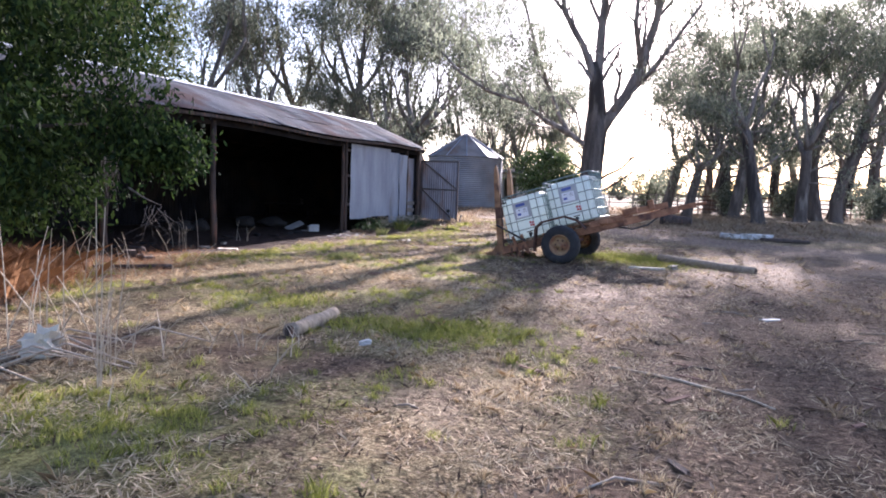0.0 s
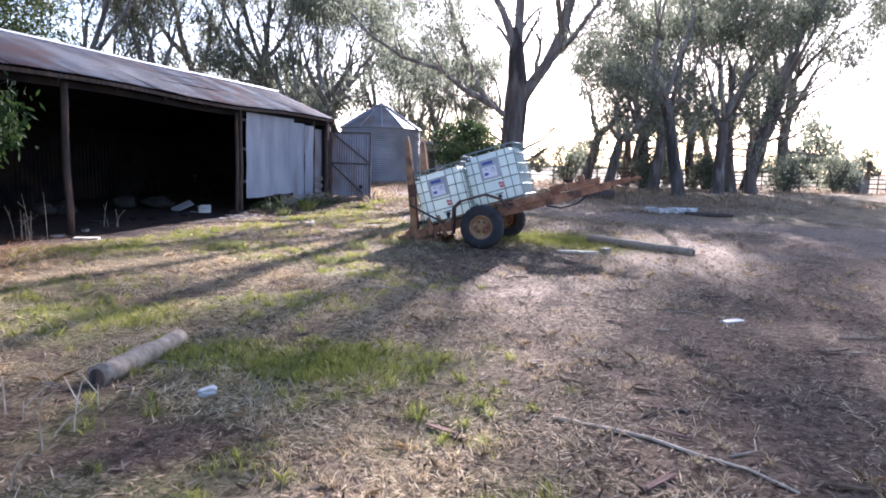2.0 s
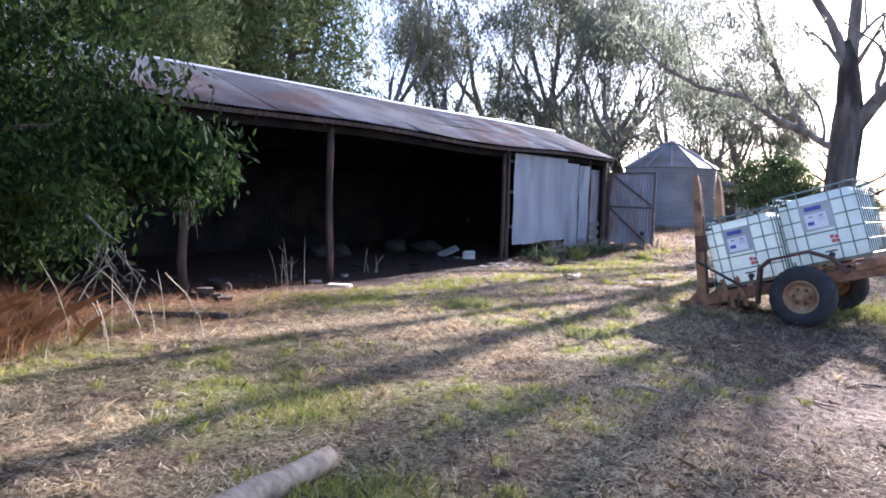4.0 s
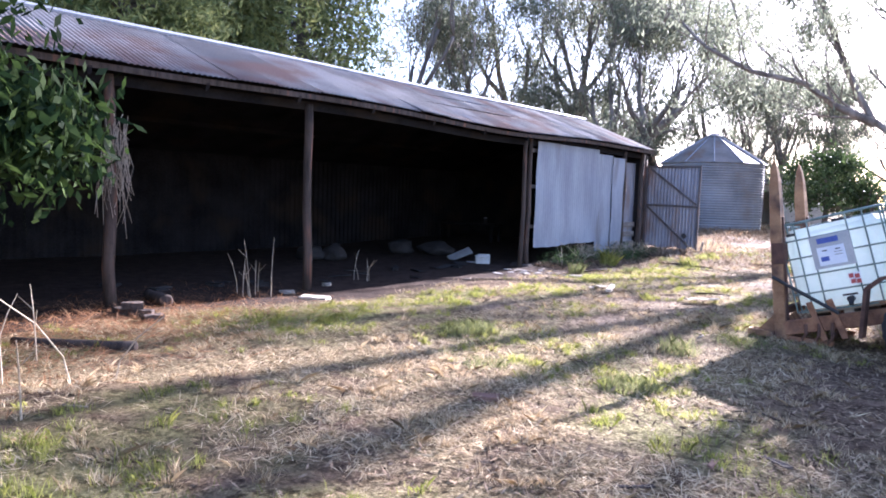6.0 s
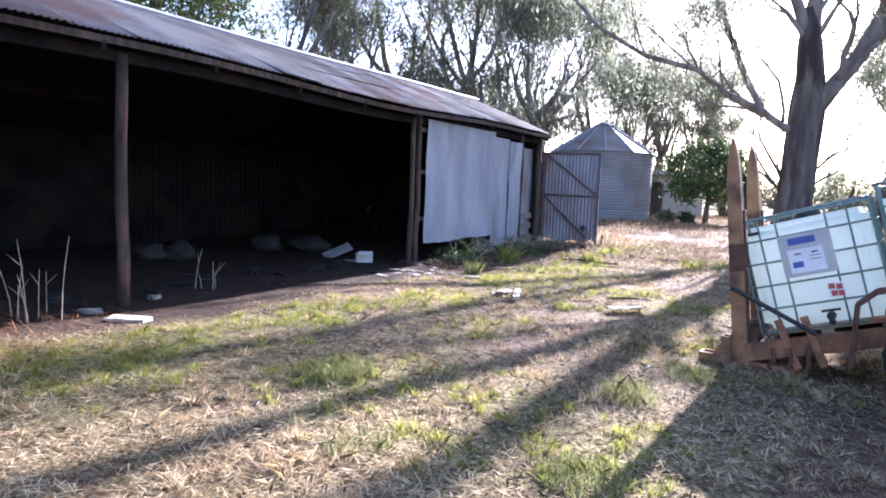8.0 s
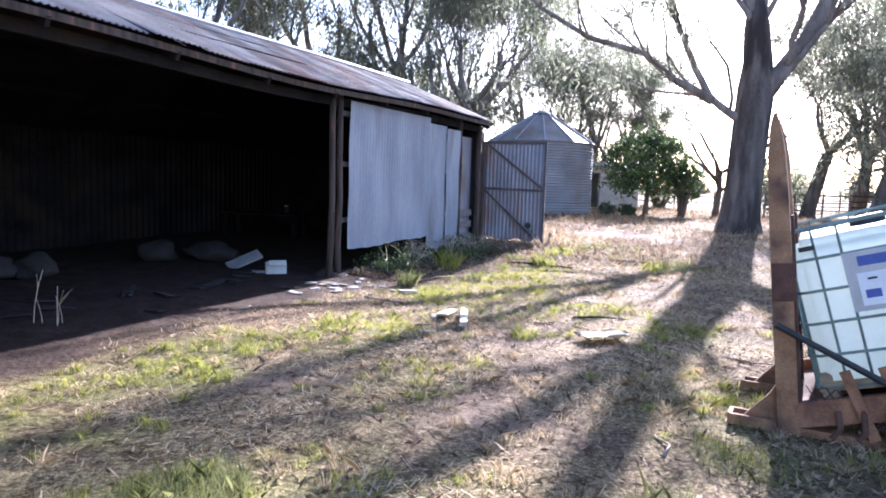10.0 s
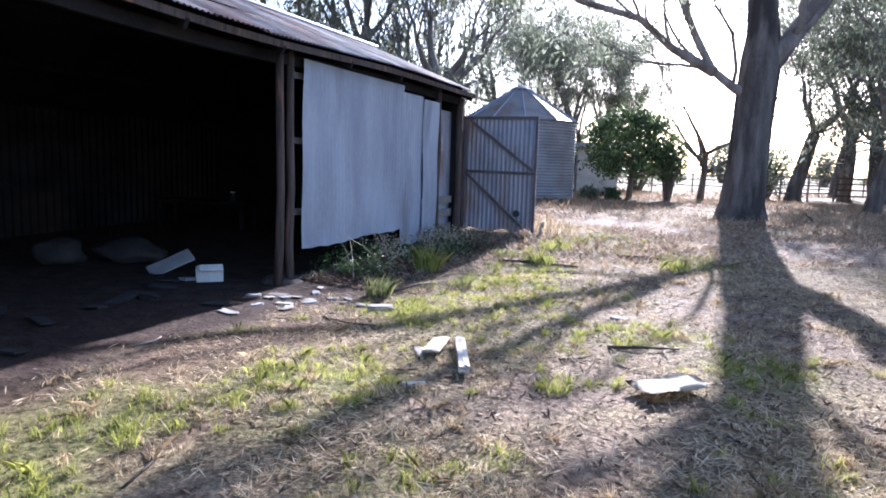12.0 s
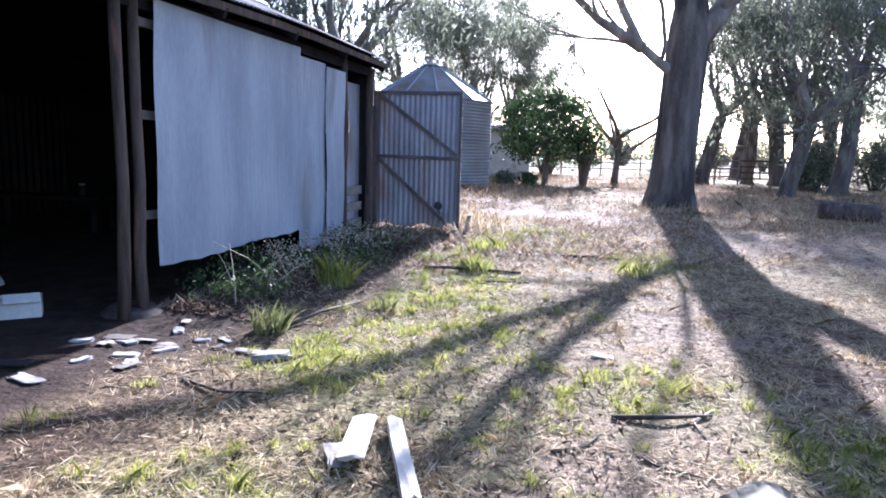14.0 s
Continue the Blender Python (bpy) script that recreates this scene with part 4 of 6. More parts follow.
def tree(name, seed, m, label, trunk_len, trunk_r, lean=(0, 0), depth=4, per=36, spread=0.5, leaf=(0.24, 0.05), droop=0.6, bark=None, foliage=None, ratio=0.72, lift=0.25, limbs=(3, 4), wide=0.5, group="", flare=1.25, low=0):
    rng = random.Random(seed)
    rs = np.random.RandomState(seed)
    t = thing(name, m, label, "tree", group)
    bm = bmesh.new()
    pts, rad, d = branch(rng, (0, 0, 0.2), (lean[0], lean[1], 1), trunk_len, trunk_r, 0.1, 0.085, 6, 0.75)
    pts = [Vector((0, 0, -0.25)), Vector((0, 0, 0.02))] + pts
    rad = [trunk_r * flare * 1.1, trunk_r * flare] + rad
    tube(bm, pts, rad, 14, 0.06, rng)
    part("trunk", bm, bark or M_BARK, t, smooth=True)
    bm = bmesh.new()
    tips = []
    n = rng.randint(*limbs)
    for k in range(n):
        a = 2 * math.pi * (k + rng.uniform(-0.25, 0.25)) / n
        side = Vector((math.cos(a), math.sin(a), 0))
        at = len(pts) - 1 - (k % 2) * rng.choice((0, 1))
        grow(bm, rng, pts[at], (d + side * wide * rng.uniform(0.5, 1.2)).normalized(), trunk_len * 0.75 * rng.uniform(0.8, 1.25), rad[at] * rng.uniform(0.5, 0.68), depth - 1, tips, lift, (2, 3), 0.6, ratio)
    for k in range(low):
        f = len(pts) - 1 - k % 4
        a = rng.uniform(0, 2 * math.pi)
        grow(bm, rng, pts[f], Vector((math.cos(a), math.sin(a), rng.uniform(0.1, 0.6))).normalized(), trunk_len * rng.uniform(0.35, 0.6), rad[f] * 0.25, 2, tips, lift * 0.6, (2, 3), 0.6, 0.75)
    part("limb", bm, M_LIMB, t, smooth=True)
    q = clump_quads(rs, tips, 0.23, int(per * 3.7), spread * 1.1, leaf[0] * 1.05, leaf[1] * 1.1, droop)
    finish("crown", mesh_quads("crown", q), foliage or M_LEAF, t)
    return t


def at(x, y, turn=0, scale=1.0):
    return Matrix.Translation((x, y, ground_at(x, y))) @ pose(0, 0, 0, 0, 0, turn) @ Matrix.Diagonal((scale, scale, scale, 1))


def set_tree(src, x, y, turn, scale):
    o = copy_thing(src, Matrix.Translation((x, y, ground_at(x, y))) @ pose(0, 0, 0, 0, 0, turn))
    o.scale = (scale, scale, scale)
    return o


# the great gum beside the track, with its limbs as they stand
def great_gum():
    rng = random.Random(12)
    rs = np.random.RandomState(12)
    t = thing("gum_tree", at(6.68, 30.9), "massive old gum tree with a forked bare trunk", "tree")
    bm = bmesh.new()
    tips = []
    tube(bm, [(0, 0, -0.3), (0, 0, 0.05), (0.02, 0, 0.45), (0.04, 0, 1.4), (0.08, 0, 2.6), (0.14, 0.03, 3.6), (0.2, 0.06, 4.3), (0.22, 0.12, 5.0), (0.16, 0.2, 6.0), (0.1, 0.3, 7.2)], [0.86, 0.72, 0.59, 0.52, 0.50, 0.51, 0.5, 0.41, 0.35, 0.2], 18, 0.04, rng)
    part("trunk", bm, M_BARKP, t, "dark furrowed bark with pale streaks", smooth=True)
    bm = bmesh.new()
    limbs = (
        ([(0.0, 0, 3.3), (-0.55, -0.1, 3.55), (-1.15, -0.2, 3.95), (-1.6, -0.1, 4.8), (-2.0, 0.1, 5.8), (-2.6, 0.3, 7.4), (-3.2, 0.6, 9.6), (-3.9, 0.8, 11.6)], 0.13, 4),
        ([(-1.1, -0.2, 3.9), (-2.3, -0.4, 4.45), (-3.2, -0.5, 5.15), (-4.8, -0.4, 5.6), (-6.2, -0.1, 6.5), (-7.0, 0.2, 7.4)], 0.115, 2),
        ([(0.2, 0.15, 5.3), (0.1, 0.2, 6.3), (-0.5, 0.2, 7.8), (-1.5, 0.1, 9.4), (-1.9, 0.0, 12)], 0.22, 3),
        ([(0.22, 0.12, 4.9), (0.18, 0.2, 6.0), (0.3, 0.4, 8.8), (0.6, 0.8, 11.5), (0.9, 1.0, 14)], 0.27, 4),
        ([(0.25, 0.0, 4.0), (0.85, -0.1, 4.8), (1.5, 0, 5.7), (2.1, 0.1, 7.0), (2.7, 0, 9.2), (2.9, 0, 11.5), (2.6, 0.2, 13.2)], 0.28, 4),
        ([(1.5, 0, 5.7), (2.6, 0.2, 6.8), (3.6, 0.3, 8.2), (4.8, 0.3, 10.0)], 0.15, 3),
        ([(2.1, 0, 7.0), (1.5, -0.9, 8.7), (1.4, -1.6, 10.6)], 0.15, 3),
    )
    for pts, r, depth in limbs:
        n = len(pts)
        rad = [r * (1 - 0.6 * i / (n - 1)) * (1.35 if i == 0 and pts[0][2] < 5 else 1.0) for i in range(n)]
        tube(bm, pts, rad, 10, 0.05, rng)
        for i in range(1, n):
            p, d = Vector(pts[i]), Vector(pts[i]) - Vector(pts[i - 1])
            for k in range(2 if i < n - 1 else 3):
                a = rng.uniform(0, 2 * math.pi)
                nd = (d.normalized() + Vector((math.cos(a), math.sin(a), rng.uniform(-0.1, 0.6))) * 0.75).normalized()
                grow(bm, rng, p, nd, rng.uniform(1.4, 2.6), max(0.02, rad[i] * 0.45), depth - 1 if i > 1 else 1, tips, 0.2, (2, 3), 0.6, 0.75, 0.01)
    part("limb", bm, M_LIMB, t, "smooth paler limbs above the fork", smooth=True)
    high = [p for p in tips if p.z > 10.3 or (p.x < -2.2 and rng.random() < 0.6) or rng.random() < 0.17]
    high += [p + Vector((0.5, 0.3, -0.4)) for p in high if p.z > 10.5 and p.x > -1 and rng.random() < 0.2]
    finish("crown", mesh_quads("crown", clump_quads(rs, high, 0.25, 55, 0.6, 0.21, 0.045, 0.7)), M_LEAF, t)


great_gum()
BEYOND, BEHIND = "gum trees beyond the track", "gum trees behind the shed"
gum_a = tree("gum_tree", 21, at(14.6, 30.8, 0), "tall gum tree with a leaning pale trunk", 4.2, 0.3, (-0.18, 0.05), 5, 15, 0.5, (0.22, 0.045), bark=M_BARKP, group=BEYOND, low=4)
gum_b = tree("gum_tree", 22, at(18.7, 34.8, 40), "dark-trunked gum tree with thick foliage", 3.6, 0.32, (0.16, 0.05), 5, 16, 0.5, (0.22, 0.05), bark=M_BARK, group=BEYOND, low=6, ratio=0.76)
gum_c = tree("gum_tree", 23, at(13.0, 35.5, 0), "spreading gum tree with crooked bare branches", 2.4, 0.28, (0.0, 0), 5, 9, 0.42, (0.2, 0.045), wide=1.0, bark=M_BARK, lift=0.12, group=BEYOND, low=3, ratio=0.78)
gum_d = tree("gum_tree", 24, at(-4.5, 50, 0), "slender gum tree with a drooping crown", 3.6, 0.24, (0.03, 0), 5, 15, 0.48, (0.2, 0.045), 0.8, wide=0.35, bark=M_BARK, lift=0.45, ratio=0.8, group=BEHIND, low=7)
gum_e = tree("gum_tree", 25, at(-9.0, 46, 0), "many-stemmed gum tree with hanging foliage", 2.4, 0.26, (0.1, 0), 5, 11, 0.5, (0.2, 0.045), 0.8, wide=0.55, bark=M_BARKP, lift=0.5, ratio=0.86, group=BEHIND, low=6, limbs=(4, 5))
for src, x, y, turn, sc in ((gum_d, 16.4, 37.5, 50, 1.35), (gum_a, 24.5, 41.5, 190, 1.45), (gum_b, 21.5, 38.5, 100, 1.25), (gum_e, 24, 48, 10, 1.5), (gum_c, 19.5, 46, 120, 1.4), (gum_b, 28.5, 44, 70, 1.3), (gum_d, 30, 56, 200, 1.3), (gum_e, 17.5, 41, 30, 1.35), (gum_d, 21, 35.5, 300, 1.35),
                            (gum_d, -8.0, 49, 80, 1.95), (gum_e, -1.8, 54, 160, 1.8), (gum_b, -12.5, 45, 200, 1.35), (gum_e, -6.0, 58, 20, 2.1), (gum_d, -11.0, 54, 250, 2.0), (gum_d, 1.8, 60, 130, 1.6), (gum_d, -5.0, 52, 190, 1.9), (gum_c, -3.2, 46, 30, 1.9), (gum_e, 6.5, 66, 10, 1.0),
                            (gum_e, -14.5, 50, 130, 1.6), (gum_a, 10.5, 70, 220, 1.0), (gum_b, 30, 50, 140, 1.0), (gum_d, -17, 42, 20, 1.6), (gum_a, -21, 46, 75, 1.5), (gum_d, -4.2, 44.5, 110, 1.3), (gum_e, -24, 38, 240, 1.5), (gum_b, 8.5, 57, 40, 0.7), (gum_d, 4.2, 58, 70, 1.2), (gum_e, 3.0, 50, 10, 1.05), (gum_b, 6.2, 57, 200, 1.0), (gum_e, 5.0, 63, 100, 1.4),
                            (gum_b, 9.0, 62, 15, 1.05), (gum_d, 10.4, 66, 75, 0.95), (gum_a, 7.0, 59, 310, 0.85), (gum_c, 15.2, 45.5, 20, 1.3), (gum_b, 18.8, 47.5, 250, 0.95), (gum_c, 22, 54, 70, 1.5), (gum_a, 25.5, 55, 15, 1.2)):
    set_tree(src, x, y, turn, sc)



def bare_tree(x, y, seed, h, label):
    rng = random.Random(seed)
    t = thing("bare_tree", at(x, y), label, "tree")
    bm = bmesh.new()
    tips = []
    tube(bm, [(0, 0, -0.2), (0.03, 0, 0.3), (0.12, 0, h * 0.16), (0.1, 0, h * 0.26)], [0.2, 0.16, 0.13, 0.12], 9, 0.05, rng)
    for k in range(6):
        a = 1.05 * k + rng.uniform(-0.3, 0.3)
        grow(bm, rng, (0.1, 0, h * (0.14 + 0.02 * k)), Vector((math.cos(a), math.sin(a), rng.uniform(0.5, 1.1))).normalized(), h * 0.34, 0.095, 3, tips, 0.5, (2, 3), 0.7, 0.7, 0.022)
    part("trunk", bm, M_BARK, t, smooth=True)


bare_tree(10.0, 43.5, 71, 8.6, "small bare-branched tree with a dark crooked trunk")
# the dark dense tree that leans over the shed's front
def dense_tree(name, x, y, seed, label, r, h, low, n, per, leaf, foliage, droop, trunk_r, spread, category="tree", shape=0.6, group="", reach=None):
    """A crown filled with leaf clumps in an uneven outline, on a short trunk with limbs."""
    rng = random.Random(seed)
    rs = np.random.RandomState(seed)
    t = thing(name, at(x, y), label, category, group)
    bm = bmesh.new()
    tube(bm, [(0, 0, -0.2), (0.05, 0, h * 0.15), (0.1, 0.05, h * 0.35), (0, 0, h * 0.6), (0, 0, h * 0.85)], [trunk_r * 1.2, trunk_r, trunk_r * 0.8, trunk_r * 0.45, trunk_r * 0.15], 10, 0.05, rng)
    for k in range(16):
        a, f = rng.uniform(0, 6.28), rng.uniform(0.12, 0.7)
        ln = r * rng.uniform(0.6, 0.9) * (1.1 - f * 0.6)
        z = h * f
        tube(bm, [(0, 0, z), (0.5 * ln * math.cos(a), 0.5 * ln * math.sin(a), z + 0.12 * ln), (ln * math.cos(a + 0.15), ln * math.sin(a + 0.15), z + rng.uniform(-0.1, 0.3) * ln)], [trunk_r * 0.35, trunk_r * 0.2, trunk_r * 0.07], 6)
    part("trunk", bm, M_BARK, t, smooth=True)
    c = []
    while len(c) < n:
        a, f = rng.uniform(0, 6.28), rng.uniform(0, 1)
        w = (math.sin(math.pi * min(1, 0.22 + 0.78 * f)) ** shape) * (0.8 + 0.14 * math.sin(3 * a + 5 * f + seed) + 0.12 * math.sin(7 * a - 9 * f))
        q = w * math.sqrt(rng.uniform(0.12, 1.0))
        if noise.noise(Vector((q * math.cos(a) * 2.3, q * math.sin(a) * 2.3, f * 4 + seed))) < -0.22:
            continue
        if reach and rng.random() < 0.035:
            k = rng.uniform(0.75, 1.08)
            c.append((r * k * reach[0] + rng.gauss(0, 0.12), r * k * reach[1] + rng.gauss(0, 0.12), reach[2] - 0.5 * (k - 0.7) + rng.gauss(0, 0.1)))
        c.append((r * q * math.cos(a), r * q * math.sin(a), h * (low + (1 - low) * f) - 0.25 * q * q))
    finish("crown", mesh_quads("crown", leaf_quads(rs, c, per, spread, leaf[0], leaf[1], droop)), foliage, t)
    return t


dense_tree("broadleaf_tree", -6.6, 8.05, 31, "dense dark green evergreen tree crowding the shed front", 3.15, 9.6, 0.09, 2350, 44, (0.12, 0.045), M_DLEAF, 0.5, 0.2, 0.16, reach=(0.86, 0.46, 2.0))
# conifers behind the shed
con = dense_tree("conifer_tree", -15.6, 31, 41, "tall feathery green conifer behind the shed", 4.2, 15, 0.08, 2000, 15, (0.38, 0.08), M_CLEAF, -0.15, 0.35, 0.32, shape=0.75, group="conifers behind the shed")
for x, y, turn, sc in ((-19.5, 30, 140, 1.15), (-23, 24, 30, 1.1), (-17.5, 23.5, 210, 0.9), (-26, 33, 100, 1.2)):
    set_tree(con, x, y, turn, sc)


def bush(name, x, y, seed, label, r, h, stems, n, foliage, leaf=(0.12, 0.05), low=0.3):
    rng = random.Random(seed)
    rs = np.random.RandomState(seed)
    t = thing(name, at(x, y), label, "bush")
    bm = bmesh.new()
    for k in range(stems):
        a = 2 * math.pi * k / stems + rng.uniform(-0.3, 0.3)
        o = rng.uniform(0.1, 0.35) * r
        tube(bm, [(0.3 * o * math.cos(a), 0.3 * o * math.sin(a), -0.1), (o * math.cos(a), o * math.sin(a), h * 0.35), (2 * o * math.cos(a + 0.2), 2 * o * math.sin(a + 0.2), h * 0.7)], [0.05 * r, 0.035 * r, 0.015 * r], 6)
    part("stem", bm, M_BARK, t)
    c = []
    while len(c) < n:
        p = np.array([rng.gauss(0, 0.45), rng.gauss(0, 0.45), rng.uniform(0, 1)])
        w = math.sin(math.pi * (0.25 + 0.75 * p[2])) ** 0.6
        if math.hypot(p[0], p[1]) < w * (0.8 + 0.25 * math.sin(5 * math.atan2(p[1], p[0]) + 3 * p[2])):
            c.append((p[0] * r, p[1] * r, h * (low + (1 - low) * p[2])))
    finish("crown", mesh_quads("crown", leaf_quads(rs, c, 22, 0.09 * r, leaf[0], leaf[1], 0.2)), foliage, t)
    return t


dense_tree("bush", 6.1, 41.0, 51, "broad green bush on bare stems beside the track", 2.5, 3.6, 0.34, 330, 24, (0.22, 0.08), M_BLEAF, 0.3, 0.12, 0.2, "bush", 0.3)
bush("bush", 7.7, 41.0, 52, "thin bare-stemmed shrub beside the bush", 1.3, 2.9, 16, 70, M_BLEAF, (0.16, 0.06))
bush("bush", 4.2, 39.6, 53, "low grey-green garden shrub near the silo", 0.6, 0.55, 5, 90, M_LEAF, (0.12, 0.05), 0.1)
bush("bush", 5.0, 39.2, 54, "low green garden shrub near the silo", 0.5, 0.5, 5, 80, M_BLEAF, (0.12, 0.05), 0.1)
for x, y, sd, r, h in ((14.4, 47, 55, 1.9, 3.0), (22.5, 43, 56, 1.6, 2.4), (26.5, 40.5, 57, 1.5, 2.2), (17.6, 40.5, 58, 1.4, 2.2), (10.5, 57, 59, 2.6, 3.4), (31, 42, 60, 1.8, 2.6)):
    bush("bush", x, y, sd, "grey-green scrub bush under the gums", r, h, 6, 140, M_LEAF, (0.22, 0.07), 0.12)
# far tree line
far = bush("tree_line_tree", 60, 85, 61, "hazy distant tree at the paddock edge", 5, 8, 6, 80, M_FAR, (0.8, 0.32), 0.12)
for i in range(34):
    a = radians(-48 + i * 3.3 + random.uniform(-1, 1))
    dd = random.uniform(95, 150)
    o = copy_thing(far, at(dd * math.sin(a), dd * math.cos(a), i * 47))
    sc = random.uniform(0.4, 0.75)
    o.scale = (sc * 1.3, sc * 1.3, sc)

M_CREAMTIN = mat("cream_sheet", (0.42, 0.38, 0.3), (0.57, 0.52, 0.42), 4, 0.8, 0, 0.2, 40)
# dark copy of the grey sack: the shed's shade is in this colour
M_SHADESACK = mat("shade_dark_sack", (0.02, 0.017, 0.016), (0.045, 0.04, 0.038), 3, 0.9, 0, 0.4, 30)


# ---- distant fences and buildings ----
def fence(p, q, n, rails, h, label, material, r=0.05):
    p, q = Vector((*p, 0)), Vector((*q, 0))
    t = thing("fence", Matrix.Translation((p.x, p.y, ground_at(p.x, p.y))), label, "fence")
    d = q - p
    for i in range(n + 1):
        o = d * i / n
        part("post", single(rod, (o.x, o.y, -0.2), (o.x, o.y, h), r, seg=6), material, t)
    for z in rails:
        part("rail", single(plank, (0, 0, z), (d.x, d.y, z), 0.03, 0.07), material, t)


fence((4, 58), (34, 53), 12, (0.45, 0.85, 1.15), 1.3, "grey post and rail fence along the paddock", M_BEAM)
fence((18, 47), (36, 41), 8, (0.3, 0.6, 0.9, 1.2), 1.35, "rusty pipe stockyard fence", M_DRUST, 0.04)
fence((12.5, 44), (18, 47), 3, (0.4, 0.8, 1.2), 1.35, "grey timber rail fence", M_BEAM)
for k, (x, y) in enumerate(((33.0, 46.5), (34.2, 45.6), (35.4, 44.7), (36.4, 44.0))):
    tagged(part("yard_post", single(rod, (x, y, 0), (x, y, 2.5), 0.13, seg=8), M_POST), "tall dark timber stockyard post", "post", "stockyard posts")
crate = thing("feed_bin", at(32.6, 42.2, 30), "weathered square feed bin at the stockyard", "bin")
part("body", single(box, (1.3, 1.0, 1.0), Matrix.Translation((0, 0, 0.5)), 0.03), M_BEAM, crate)
part("lid", single(box, (1.4, 1.1, 0.06), Matrix.Translation((0, 0, 1.03)), 0.02), M_DRUST, crate)

out = thing("outhouse", at(5.0, 50.0, -8), "small cream farm building with a dark doorway", "building")
bm = bmesh.new()
for x0, x1, z0, z1 in ((-1.9, -0.6, 0, 2.5), (0.35, 2.6, 0, 2.5), (-0.6, 0.35, 2.05, 2.5)):
    box(bm, (x1 - x0, 0.12, z1 - z0), Matrix.Translation(((x0 + x1) / 2, 0, (z0 + z1) / 2)))
box(bm, (0.12, 3, 2.5), Matrix.Translation((-1.84, 1.5, 1.25)))
box(bm, (0.12, 3, 2.5), Matrix.Translation((2.54, 1.5, 1.25)))
box(bm, (4.4, 0.12, 2.5), Matrix.Translation((0.35, 3, 1.25)))
part("wall", bm, M_CREAM, out)
part("roof", single(box, (4.9, 3.8, 0.08), Matrix.Translation((0.35, 1.4, 2.62)) @ pose(0, 0, 0, 6, 0, 0), 0.01), M_ROOF, out)
part("door_frame", single(lambda bm: [plank(bm, (x, -0.07, 0), (x, -0.07, 2.05), 0.08, 0.05, (0, 1, 0)) for x in (-0.6, 0.35)]), M_BEAM, out)


# ---- loose things in the yard ----
def log(x0, y0, x1, y1, r0, r1, seed, label, material):
    rng = random.Random(seed)
    m = at((x0 + x1) / 2, (y0 + y1) / 2)
    c = Vector(((x0 + x1) / 2, (y0 + y1) / 2, 0))
    p, q = Vector((x0, y0, 0)) - c, Vector((x1, y1, 0)) - c
    bm = bmesh.new()
    n = 9
    tube(bm, [p.lerp(q, i / (n - 1)) + Vector((rng.uniform(-0.01, 0.01), rng.uniform(-0.01, 0.01), r0 + (r1 - r0) * i / (n - 1) - 0.02)) for i in range(n)], [(r0 + (r1 - r0) * i / (n - 1)) * rng.uniform(0.95, 1.05) for i in range(n)], 14, 0.05, rng)
    o = part("log", bm, material, None, smooth=True)
    o.matrix_world = m
    d = (p - q).normalized()
    # dark disc on the solid end, painting the shade of a hollow
    part("hollow_disc", single(rod, p - d * 0.01 + Vector((0, 0, r0 - 0.02)), p + d * 0.004 + Vector((0, 0, r0 - 0.02)), r0 * 0.82, r0 * 0.74, 14), M_POST, o, "dark disc standing in for the shaded hollow of the cut end")
    return tagged(o, label, "log")


log(-1.46, 6.32, -1.2, 7.36, 0.08, 0.075, 1, "short bleached log lying in the grass", M_LOG)
log(6.25, 13.1, 4.9, 14.9, 0.075, 0.1, 2, "long grey log lying beside the trailer", M_LOG)
log(-4.55, 11.05, -5.7, 10.7, 0.05, 0.045, 3, "dark rotten branch lying in dry grass", M_POST)
log(-5.9, 12.9, -6.5, 13.2, 0.08, 0.07, 4, "split firewood log beside the shed", M_POST)
log(9.6, 29.2, 10.7, 28.6, 0.24, 0.2, 6, "dark old stump log under the gums", M_POST)
log(11.0, 22.9, 12.5, 22.5, 0.08, 0.07, 5, "dark fallen log at the far side of the track", M_POST)


def stick(pts, r, label, material=None, name="stick"):
    x0, y0 = pts[0][0], pts[0][1]
    g = ground_at(x0, y0)
    bm = bmesh.new()
    tube(bm, [(p[0] - x0, p[1] - y0, (p[2] if len(p) > 2 else 0) + ground_at(p[0], p[1]) - g + r * 0.6) for p in pts], [r * (1 - 0.5 * i / (len(pts) - 1)) for i in range(len(pts))], 6)
    o = part(name, bm, material or M_TWIG, None, smooth=True)
    o.matrix_world = Matrix.Translation((x0, y0, g))
    return tagged(o, label, "stick")


stick([(1.48, 5.62), (1.75, 5.42), (1.95, 5.3), (2.1, 5.05), (2.3, 4.85), (2.42, 4.62)], 0.014, "long pale sinuous stick on the ground", M_STALK)
for pts, r in (([(-0.35, 22.9), (0.1, 22.75, 0.03), (0.5, 22.8), (0.85, 22.65)], 0.028), ([(0.35, 18.2), (0.65, 18.1, 0.03), (0.95, 18.15)], 0.018), ([(0.2, 22.2), (0.5, 22.05, 0.02), (0.8, 22.1)], 0.015), ([(1.7, 23.8), (2.1, 23.5, 0.03), (2.6, 23.4)], 0.025), ([(-1.9, 20.1), (-1.5, 20.6, 0.06), (-1.1, 21.3)], 0.02), ([(-2.3, 19.0), (-2.0, 18.7, 0.02), (-1.75, 18.75)], 0.012)):
    stick(pts, r, "dark crooked fallen branch on the grass", M_POST)
rng = random.Random(77)
